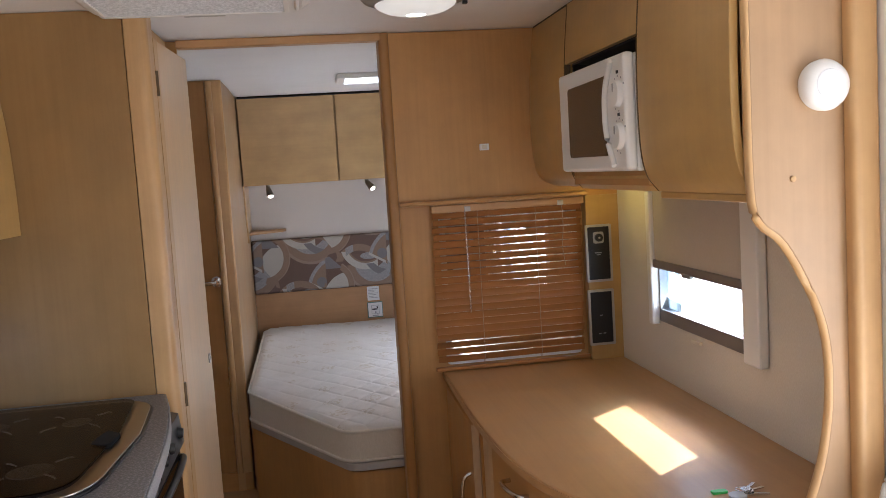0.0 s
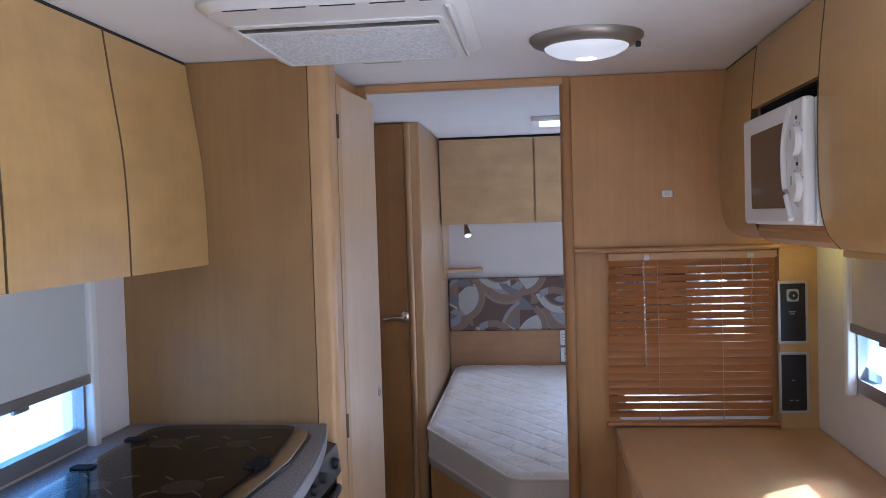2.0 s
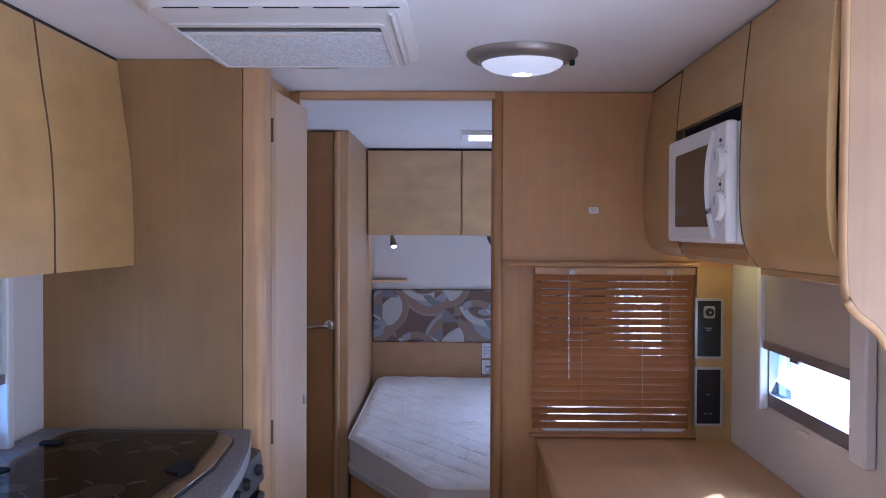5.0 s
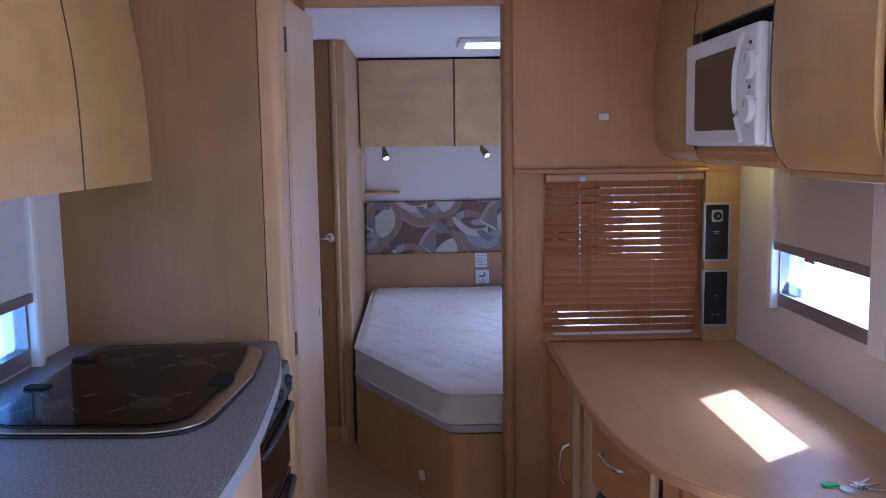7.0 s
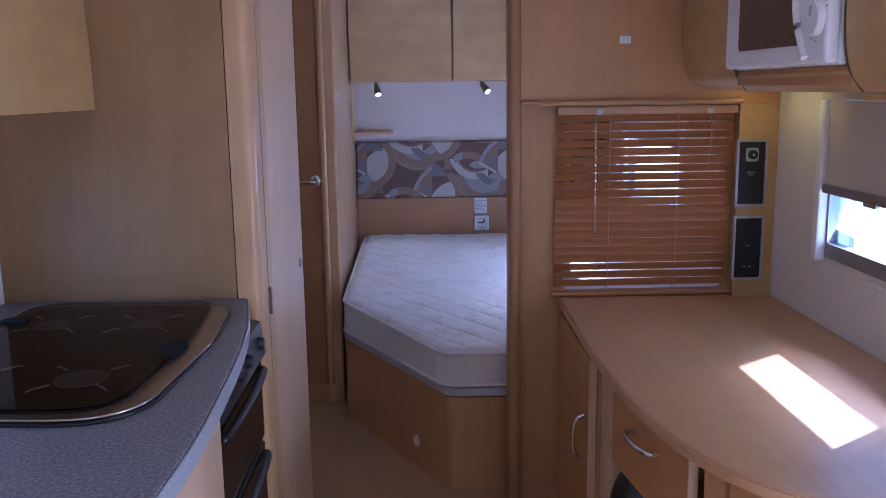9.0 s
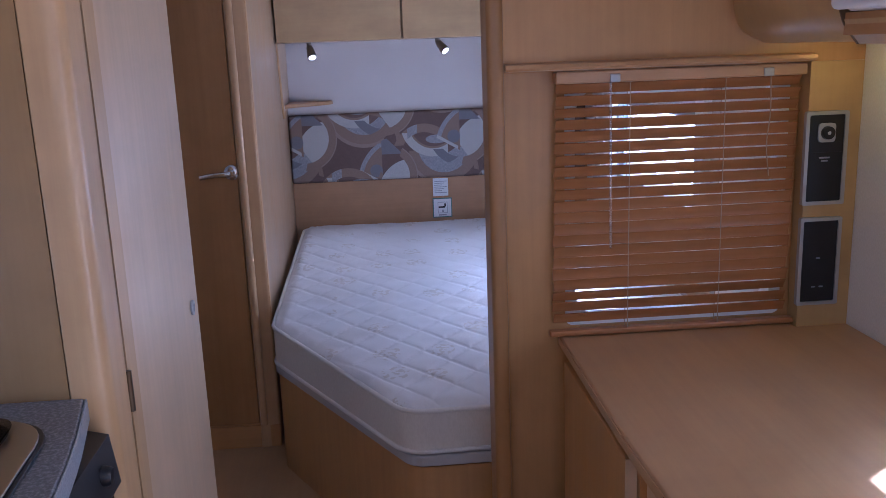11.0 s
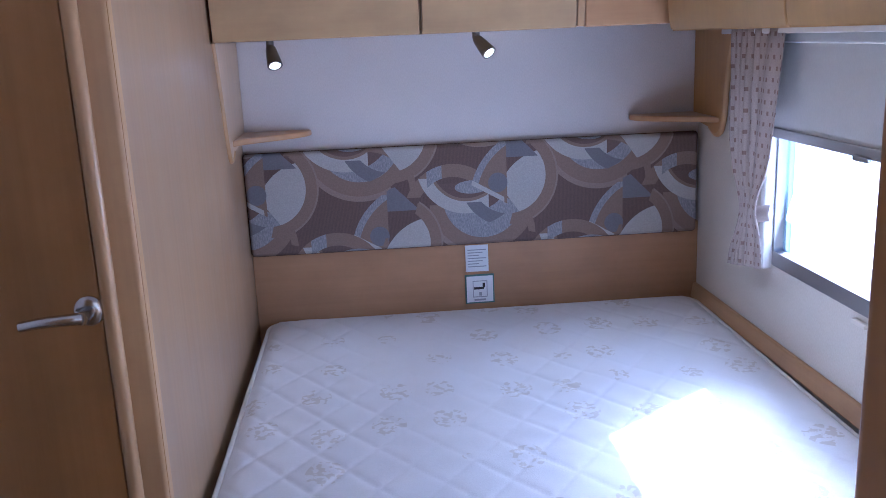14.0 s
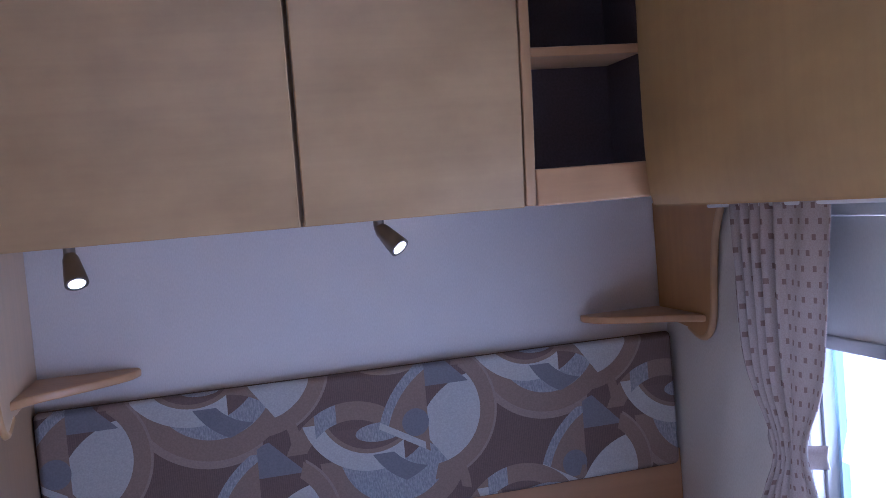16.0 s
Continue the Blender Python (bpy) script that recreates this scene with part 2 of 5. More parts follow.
TOP = wood("worktop_beech", (0.40, 0.217, 0.098), (0.49, 0.288, 0.132), "y", 0.35, 0.55)
FLOOR = wood("floor_vinyl", (0.36, 0.21, 0.09), (0.47, 0.29, 0.135), "y", 0.4, 0.7)
COUNTER = speckled("grey_laminate", [(0.34, (0.065, 0.068, 0.078)), (0.5, (0.14, 0.144, 0.160)), (0.64, (0.30, 0.305, 0.335))], 170, 0.42, 0.0)
COUNTER_EDGE = speckled("grey_edge", [(0.4, (0.22, 0.23, 0.25)), (0.6, (0.36, 0.37, 0.39))], 300, 0.4, 0.03)
WALLPAPER = woven("wall_covering", (0.60, 0.54, 0.44), (0.74, 0.69, 0.60))
BED_WALL = woven("bedroom_covering", (0.66, 0.61, 0.57), (0.79, 0.74, 0.70))
CEILING = woven("ceiling_board", (0.82, 0.81, 0.80), (0.86, 0.85, 0.84), 0.7, 160, 0.06)
WHITE = material("white_plastic", (0.80, 0.79, 0.76), 0.35)
CREAM = material("cream_plastic", (0.72, 0.66, 0.55), 0.4)
BLIND = woven("blind_fabric", (0.50, 0.44, 0.36), (0.56, 0.50, 0.42), 0.9, 500, 0.1)
BED_BLIND = woven("blind_fabric_grey", (0.52, 0.52, 0.50), (0.60, 0.60, 0.58), 0.9, 500, 0.1)
GREY = material("grey_aluminium", (0.32, 0.31, 0.30), 0.4, 0.6)
# near-black: the shade inside open niches is put into the colour
SHADED = material("shaded_void", (0.015, 0.012, 0.012), 0.8)
CUBBY = material("dark_inside", (0.035, 0.025, 0.026), 0.7)
JOINT = material("shaded_joint", (0.13, 0.08, 0.035), 0.8)
SEAL_GAP = material("black_seal_and_gap", (0.012, 0.012, 0.013), 0.6)
BLACK = material("black_plastic", (0.012, 0.012, 0.014), 0.3)
CHROME = material("brushed_chrome", (0.62, 0.61, 0.59), 0.22, 1.0)
STEEL = material("hob_rim_steel", (0.50, 0.45, 0.38), 0.30, 1.0)
PEWTER = material("pewter", (0.30, 0.27, 0.23), 0.35, 0.9)
HINGE = material("hinge_metal", (0.13, 0.09, 0.05), 0.4, 0.8)
SMOKED = material("smoked_glass", (0.012, 0.010, 0.009), 0.06, 0.0)
MICRO_GLASS = material("microwave_window", (0.055, 0.04, 0.028), 0.15)
GREEN = material("green_plastic", (0.05, 0.45, 0.08), 0.4)
PAPER = material("paper", (0.72, 0.72, 0.72), 0.8)
PRINT = material("black_print", (0.02, 0.02, 0.02), 0.7)
PRINT_GREY = material("grey_print", (0.34, 0.34, 0.36), 0.8)
SILVER = material("silver_plastic", (0.45, 0.44, 0.42), 0.35, 0.5)
MAT_SIDE = woven("mattress_border", (0.60, 0.55, 0.47), (0.69, 0.64, 0.56), 0.9, 250, 0.2)
PIPING = woven("mattress_piping", (0.66, 0.62, 0.56), (0.76, 0.72, 0.66), 0.85, 300, 0.2)
BAG = speckled("black_sack", [(0.3, (0.008, 0.008, 0.009)), (0.7, (0.02, 0.02, 0.022))], 60, 0.35, 0.4)
GROUND = speckled("dry_ground", [(0.3, (0.34, 0.30, 0.24)), (0.7, (0.46, 0.42, 0.35))], 1.5, 0.9, 0.2)


def glowing(name, color, strength):
    m = material(name, color, 0.4)
    b = m.node_tree.nodes["Principled BSDF"]
    b.inputs["Emission Color"].default_value = (*color, 1)
    b.inputs["Emission Strength"].default_value = strength
    return m


LAMP_GLASS = glowing("frosted_lamp_glass", (1.0, 0.93, 0.80), 0.15)
LAMP_GLASS.node_tree.nodes["Principled BSDF"].inputs["Base Color"].default_value = (0.55, 0.52, 0.46, 1)
BULB = glowing("bulb", (1.0, 0.92, 0.78), 1.6)
SPOT_GLOW = glowing("spot_bulb", (1.0, 0.95, 0.85), 3.5)
PANEL_GLOW = glowing("ceiling_light_diffuser", (0.95, 0.98, 1.0), 0.8)
STRIP_GLOW = glowing("warm_strip", (1.0, 0.78, 0.18), 1.6)


def glass(name, color=(1, 1, 1), rough=0.0):
    return material(name, color, rough, Transmission_Weight=1.0, IOR=1.1)


GLASS = glass("window_acrylic", (0.93, 0.97, 1.0))
FROSTED = glass("frosted_acrylic", (0.58, 0.80, 1.0), 0.35)
CLEAR = material("clear_rod", (0.85, 0.85, 0.85), 0.1, Transmission_Weight=0.85)


def mattress_cloth():
    """White quilted damask with a faint tan flower print and stitching."""
    m = material("mattress_cloth", (0.7, 0.68, 0.66), 0.85)
    t, b = nodes_of(m)
    fine = noise_tex(t, coords(t), 350, 2)
    blot = noise_tex(t, coords(t), 3.5, 4)
    base = mix(t, 0.5, ramp(t, fine, [(0.3, (0.66, 0.63, 0.61)), (0.7, (0.78, 0.76, 0.75))]), ramp(t, blot, [(0.3, (0.66, 0.62, 0.58)), (0.65, (0.77, 0.76, 0.76))]))
    v = t.nodes.new("ShaderNodeTexVoronoi")
    v.inputs["Scale"].default_value, v.inputs["Randomness"].default_value = 6.3, 0.35
    t.links.new(coords(t, (1, 0.8, 0.001)), v.inputs["Vector"])
    petal = noise_tex(t, coords(t), 55, 2)
    near = maths(t, "LESS_THAN", v.outputs["Distance"], 0.27)
    print_ = maths(t, "MULTIPLY", maths(t, "GREATER_THAN", petal, 0.53), near)
    c = mix(t, maths(t, "MULTIPLY", print_, 0.55), base, (0.52, 0.45, 0.36))
    t.links.new(c, b.inputs["Base Color"])
    bump(t, b, fine, 0.3, 0.001)
    return m


def curtain_cloth():
    m = material("curtain_cloth", (0.5, 0.42, 0.38), 0.9)
    t, b = nodes_of(m)
    c = t.nodes.new("ShaderNodeTexCoord")
    s = t.nodes.new("ShaderNodeSeparateXYZ")
    t.links.new(c.outputs["UV"], s.inputs[0])
    row = maths(t, "FLOOR", maths(t, "MULTIPLY", s.outputs[1], 23.0))
    u = maths(t, "FRACT", maths(t, "ADD", maths(t, "MULTIPLY", s.outputs[0], 11.0), maths(t, "MULTIPLY", row, 0.5)))
    w = maths(t, "FRACT", maths(t, "MULTIPLY", s.outputs[1], 23.0))
    dot = maths(t, "MULTIPLY", maths(t, "LESS_THAN", maths(t, "ABSOLUTE", maths(t, "SUBTRACT", u, 0.5)), 0.15), maths(t, "LESS_THAN", maths(t, "ABSOLUTE", maths(t, "SUBTRACT", w, 0.5)), 0.19))
    fine = noise_tex(t, coords(t), 400, 2)
    col = mix(t, dot, ramp(t, fine, [(0.3, (0.42, 0.35, 0.31)), (0.7, (0.51, 0.44, 0.39))]), (0.26, 0.18, 0.15))
    t.links.new(col, b.inputs["Base Color"])
    bump(t, b, fine, 0.3, 0.001)
    return m


HB_X0, HB_X1, HB_Z0, HB_Z1 = -0.386, 1.082, 0.772, 1.103


def headboard_cloth():
    """Upholstery print of overlapping rings, leaves and discs that repeats every 0.77 m."""
    m = material("headboard_cloth", (0.2, 0.13, 0.1), 0.9)
    t, b = nodes_of(m)
    c = t.nodes.new("ShaderNodeTexCoord")
    s = t.nodes.new("ShaderNodeSeparateXYZ")
    t.links.new(c.outputs["Object"], s.inputs[0])
    u = maths(t, "FLOORED_MODULO", maths(t, "MULTIPLY", maths(t, "SUBTRACT", s.outputs[0], HB_X0), 1.02), 0.786)
    v = maths(t, "SUBTRACT", HB_Z1, s.outputs[2])
    fine = noise_tex(t, coords(t, (1, 1, 1)), 260, 2)
    ribs = t.nodes.new("ShaderNodeTexWave")
    ribs.inputs["Scale"].default_value = 70
    t.links.new(coords(t), ribs.inputs["Vector"])

    made = {}

    def wrap(u0):
        """The distance along the cloth from u0 to the nearest repeat."""
        key = round(u0 % 0.786, 4)
        if key not in made:
            made[key] = wrapped(u0)
        return made[key]

    def wrapped(u0):
        return maths(t, "SUBTRACT", maths(t, "FLOORED_MODULO", maths(t, "ADD", maths(t, "SUBTRACT", u, u0), 0.393 + 0.786), 0.786), 0.393)

    def dist(u0, v0, k=1.0):
        key = (round(u0 % 0.786, 4), round(v0, 4), k)
        if key not in made:
            made[key] = distance(u0, v0, k)
        return made[key]

    def distance(u0, v0, k):
        du = wrap(u0)
        dv = maths(t, "MULTIPLY", maths(t, "SUBTRACT", v, v0), k)
        return maths(t, "SQRT", maths(t, "ADD", maths(t, "MULTIPLY", du, du), maths(t, "MULTIPLY", dv, dv)))

    def disc(u0, v0, r, k=1.0):
        return maths(t, "LESS_THAN", dist(u0, v0, k), r)

    def ring(u0, v0, r0, r1, k=1.0):
        d = dist(u0, v0, k)
        return maths(t, "MULTIPLY", maths(t, "GREATER_THAN", d, r0), maths(t, "LESS_THAN", d, r1))

    def both(*parts):
        out = parts[0]
        for p in parts[1:]:
            out = maths(t, "MULTIPLY", out, p)
        return out

    def side(du, dv, u0, v0, above=0.0):
        """The half plane where du * (u - u0) + dv * (v - v0) is over a bound."""
        a = maths(t, "MULTIPLY", wrap(u0), du)
        b_ = maths(t, "MULTIPLY", maths(t, "SUBTRACT", v, v0), dv)
        return maths(t, "GREATER_THAN", maths(t, "ADD", a, b_), above)

    brown, tan, pale, blue, cream = (0.165, 0.108, 0.086), (0.255, 0.178, 0.135), (0.30, 0.225, 0.18), (0.195, 0.185, 0.20), (0.47, 0.45, 0.42)
    grey_s = ramp(t, noise_tex(t, coords(t, (1, 1, 0.3)), 330, 2), [(0.36, (0.24, 0.24, 0.26)), (0.66, (0.37, 0.365, 0.36))])
    col = mix(t, ribs.outputs["Fac"], brown, tuple(k * 0.84 for k in brown))
    REPEATS = ((0.0, 0.0), (0.397, 0.203), (0.397, -0.155))
    layers = []
    for a, c_ in REPEATS:
        layers += [
            (both(disc(0.375 + a, -0.029 + c_, 0.134), side(0, 1, 0, -0.03 + c_)), grey_s),
            (both(ring(0.375 + a, -0.029 + c_, 0.134, 0.180), side(0, 1, 0, -0.01 + c_)), tan),
            (both(ring(0.375 + a, -0.029 + c_, 0.180, 0.197), side(0, 1, 0, 0.03 + c_), side(-1, 0, 0.47 + a, 0)), pale),
        ]
    for a, c_ in REPEATS:
        layers += [
            (both(ring(0.669 + a, 0.222 + c_, 0.118, 0.160), side(0, -1, 0, 0.165 + c_)), tan),
            (both(disc(0.72 + a, 0.06 + c_, 0.165), side(0, 1, 0, 0.125 + c_)), brown),
            (both(ring(0.72 + a, 0.06 + c_, 0.125, 0.166), side(0, 1, 0, 0.105 + c_), side(-1, 0, 0.79 + a, 0)), cream),
            (both(ring(0.72 + a, 0.06 + c_, 0.116, 0.126), side(0, 1, 0, 0.09 + c_)), tan),
            (disc(0.735 + a, 0.140 + c_, 0.056, 2.6), grey_s),
            (both(disc(0.565 + a, 0.35 + c_, 0.236), side(-1, 0, 0.455 + a, 0), side(0.57, -1, 0.33 + a, 0.285 + c_), side(0, 1, 0, 0.15 + c_)), tan),
            (both(ring(0.565 + a, 0.35 + c_, 0.214, 0.236), side(0.57, -1, 0.33 + a, 0.285 + c_), side(-1, 0, 0.485 + a, 0), side(0, 1, 0, 0.15 + c_)), grey_s),
            (both(disc(0.565 + a, 0.35 + c_, 0.236), side(0.57, -1, 0.33 + a, 0.285 + c_), side(-0.57, 1, 0.33 + a, 0.268 + c_), side(-1, 0, 0.445 + a, 0)), cream),
            (both(disc(0.425 + a, 0.285 + c_, 0.032), side(0.57, -1, 0.33 + a, 0.270 + c_)), blue),
            (both(disc(0.50 + a, 0.20 + c_, 0.075), side(0, -1, 0, 0.205 + c_), side(1, 0, 0.455 + a, 0), side(-1, 1, 0.50 + a, 0.145 + c_)), blue),
            (both(ring(0.073 + a, 0.111 + c_, 0.1224, 0.158), side(1, 0.3, 0.119 + a, 0.111 + c_)), tan),
            (both(ring(0.073 + a, 0.111 + c_, 0.158, 0.164), side(1, 0.1, 0.15 + a, 0.111 + c_)), pale),
            (both(ring(0.0 + a, 0.30 + c_, 0.135, 0.158), side(0.3, -1, 0.05 + a, 0.27 + c_), side(1, 0, 0.005 + a, 0)), tan),
            (both(ring(0.669 + a, 0.222 + c_, 0.118, 0.160), ring(0.375 + a, -0.029 + c_, 0.134, 0.197), side(0, -1, 0, 0.165 + c_)), blue),
            (both(disc(0.72 + a, 0.06 + c_, 0.212), ring(0.073 + a, 0.111 + c_, 0.1224, 0.164), side(0, 1, 0, 0.19 + c_)), blue),
            (both(ring(0.669 + a, 0.222 + c_, 0.118, 0.160), side(1, 0, 0.588 + a, 0), side(-1, 0, 0.638 + a, 0), side(0, -1, 0, 0.165 + c_)), grey_s),
            (both(disc(0.073 + a, 0.111 + c_, 0.1224), disc(0.2086 + a, 0.2069 + c_, 0.1788), side(0.087, -0.063, 0.042 + a, 0.142 + c_)), cream),
        ]
    for mask, colour in layers:
        col = mix(t, mask, col, colour)
    col = mix(t, 0.35, col, mix(t, 1.0, col, ramp(t, fine, [(0.3, (0.6, 0.6, 0.6)), (0.7, (1.15, 1.15, 1.15))]), "MULTIPLY"))
    t.links.new(col, b.inputs["Base Color"])
    bump(t, b, fine, 0.4, 0.001)
    return m


MATTRESS = mattress_cloth()
CURTAIN = curtain_cloth()
HEADBOARD = headboard_cloth()

# ---- the shell ----
XL, XR, YF, YB, ZC = -1.032, 1.10, -1.5, 5.50, 1.95
setting(part("ground", box(-60, 60, -60, 60, -0.62, -0.60), GROUND), "dry sunlit ground around the caravan", "ground")
setting(part("floor", box(XL - 0.04, XR + 0.04, YF, YB + 0.04, -0.05, 0), FLOOR), "worn beech-look vinyl floor of the caravan", "floor")
setting(part("ceiling", box(XL - 0.04, XR + 0.04, YF - 0.04, YB + 0.04, ZC, ZC + 0.05), CEILING), "plain off-white ceiling board with a faint texture", "ceiling")
setting(part("wall_north", box(XL - 0.04, XR + 0.04, YB, YB + 0.04, 0, ZC), BED_WALL), "off-white woven wall covering behind the bed", "wall")
setting(part("wall_east", wall_with_holes("x", XR, XR + 0.035, YF, YB, 0, ZC, [(0.68, 1.38, 0.06, 1.86), (2.03, 2.65, 0.945, 1.40), (3.92, 4.93, 0.80, 1.40)]), WALLPAPER),
        "cream woven wall covering on the side wall", "wall")
setting(part("wall_west", wall_with_holes("x", XL - 0.035, XL, YF, YB, 0, ZC, [(1.45, 2.20, 0.915, 1.36)]), BED_WALL), "pale woven wall covering above the kitchen", "wall")
setting(part("wall_south", wall_with_holes("y", YF - 0.035, YF, XL, XR, 0, ZC, [(-0.85, 0.85, 0.92, 1.72)]), WALLPAPER), "cream wall with a wide window opening", "wall")

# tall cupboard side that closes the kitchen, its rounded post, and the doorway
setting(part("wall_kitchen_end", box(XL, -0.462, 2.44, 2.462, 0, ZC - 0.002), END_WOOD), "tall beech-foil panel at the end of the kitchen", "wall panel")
post = rounded([(-0.460, 2.436), (-0.400, 2.436), (-0.400, 2.53), (-0.460, 2.53)], [0.004, 0.04, 0.004, 0.004], 8)
setting(part("trim_post", prism(post, "z", 0, ZC - 0.003), TRIM, smooth=40), "rounded light wood corner post", "trim")
setting(part("wall_cupboard_side", box(-0.456, -0.436, 2.53, 3.0, 0, ZC - 0.003), BEECH), "beech side of the tall cupboard beside the doorway", "wall panel")
setting(part("wall_cupboard_back", box(XL, -0.402, 3.002, 3.022, 0, ZC - 0.003), BEECH), "beech back of the tall cupboard", "wall panel")
setting(part("trim_doorway_head", box(-0.402, 0.277, 2.985, 3.03, 1.922, ZC - 0.001, 0.004), TRIM_X), "thin wood batten over the bedroom doorway", "trim")

# the partition with its opening behind the blind
PY0, PY1 = 3.048, 3.074
OPEN = (0.455, 0.945, 0.775, 1.318)
bm = wall_with_holes("y", PY0, PY1, 0.285, XR, 0, ZC - 0.002, [OPEN])
setting(part("wall_partition", bm, BEECH), "beech-foil partition between dinette and bedroom", "wall")
setting(part("wall_partition_upper", box(0.285, XR - 0.001, 3.0, PY0 - 0.001, 1.3455, ZC - 0.003), BEECH), "plain beech upper panel of the partition", "wall panel")
setting(part("wall_partition_column", box(0.978, XR - 0.001, 3.0, PY0 - 0.001, 0, 1.345), MAPLE), "narrow beech column that carries the control panels", "wall panel")
inner = rounded(rect(OPEN[0] + 0.012, OPEN[1] - 0.012, OPEN[2] + 0.012, OPEN[3] - 0.012), 0.07, 8)
outer = rounded(rect(OPEN[0] - 0.010, OPEN[1] + 0.010, OPEN[2] - 0.010, OPEN[3] + 0.010), 0.02, 8)
setting(part("trim_opening", ring_prism(outer, inner, "y", PY0 - 0.004, PY1 + 0.006), WHITE, smooth=40), "white rounded edging of the partition opening", "trim")
jamb = rounded([(0.268, 2.985), (0.305, 2.985), (0.305, 3.085), (0.268, 3.085)], [0.016, 0.016, 0.01, 0.01], 5)
setting(part("trim_jamb", prism(jamb, "z", 0, ZC - 0.003), DOOR_WOOD, smooth=40), "rounded wood edge of the partition", "trim")

# the washroom box in the corner
WY = 4.145
setting(part("wall_washroom_side", prism([(-0.372, WY + 0.02), (-0.372, 4.6), (-0.388, YB - 0.001), (-0.412, YB - 0.001), (-0.400, WY + 0.02)], "z", 0, ZC - 0.003), SIDE_WOOD), "pale beech panel beside the bed", "wall panel")
setting(part("wall_washroom_front", wall_with_holes("y", WY, WY + 0.02, XL, -0.372, 0, ZC - 0.003, [(-1.0, -0.444, 0.09, 1.945)]), BEECH), "beech front of the washroom", "wall panel")
setting(part("trim_washroom", prism(rounded([(-0.442, WY - 0.012), (-0.372, WY - 0.004), (-0.370, WY + 0.0185), (-0.442, WY + 0.0185)], [0.004, 0.012, 0.002, 0.002], 4), "z", 0.0, ZC - 0.004), TRIM, smooth=40), "pale wood corner strip of the washroom", "trim")
setting(part("trim_washroom_edge", sweep([(-0.426, WY - 0.014, 0.09), (-0.426, WY - 0.014, 1.94)], 0.013, 10), TRIM, smooth=50), "rounded light wood edge strip on the door frame", "trim")


def lever_handle(parent, at):
    x, y, z = at
    h = part("door_handle", sweep(smooth_line([(x, y - 0.045, z), (x - 0.02, y - 0.05, z), (x - 0.06, y - 0.05, z - 0.002), (x - 0.100, y - 0.046, z - 0.008)]), lambda k: 0.0105 - 0.002 * k, 10), CHROME, parent, "brushed chrome lever handle", 60)
    part("rose", lathe([(0, 0), (0.026, 0.0), (0.026, 0.006), (0.021, 0.011), (0.011, 0.012), (0.011, 0.05), (0, 0.05)], pose(x, y, z, 90, 0, 0), 24), CHROME, h, smooth=40)
    return h


door = setting(thing("door_1", (-0.72, WY, 0.09), "closed dark beech washroom door with a lever handle", "door"))
part("panel", box(-0.998, -0.446, WY - 0.004, WY + 0.016, 0.092, 1.943, 0.002), DOOR_WOOD, door)
lever_handle(door, (-0.463, WY - 0.004, 1.014))
setting(part("baseboard", box(-1.0, -0.372, WY - 0.008, WY - 0.001, 0.0, 0.085, 0.002), BEECH_X), "low beech skirting under the washroom door", "baseboard")

# ---- the folded-back bedroom door ----
# added black strip: the gap's shade is put into its colour
setting(part("trim_door_gap", box(-0.424, -0.4045, 2.5305, 2.5365, 0.02, 1.90), SEAL_GAP), "black strip that stands for the shaded gap between post and door", "trim")
leaf = setting(thing("door_2", (-0.385, 2.5, 0.05), "open pale wood bedroom door folded back against the cupboard", "door"))
a, b2 = Vector((-0.412, 2.538)), Vector((-0.384, 2.985))
side = Vector(((b2 - a).y, -(b2 - a).x)).normalized() * 0.011
part("panel", prism([tuple(a - side), tuple(b2 - side), tuple(b2 + side), tuple(a + side)], "z", 0.03, 1.885, 0.002), PALE, leaf)
part("edge", prism([tuple(a - side * 1.05), tuple(a + (b2 - a).normalized() * 0.045 - side * 1.05), tuple(a + (b2 - a).normalized() * 0.045 + side * 1.08), tuple(a + side * 1.08)], "z", 0.029, 1.886), TRIM, leaf)
for hz in (0.87, 1.76):
    part("hinge", sweep([(-0.399, 2.533, hz - 0.035), (-0.399, 2.533, hz + 0.035)], 0.006, 10), HINGE, leaf, "dark metal hinge", 50)
cp = a.lerp(b2, 0.9) + side
part("catch", lathe([(0, 0), (0.016, 0), (0.016, 0.004), (0.009, 0.005), (0.008, 0.002), (0, 0.002)], pose(cp.x, cp.y, 0.89, 0, 90, 0), 20), SILVER, leaf, "round silver door catch", 40)


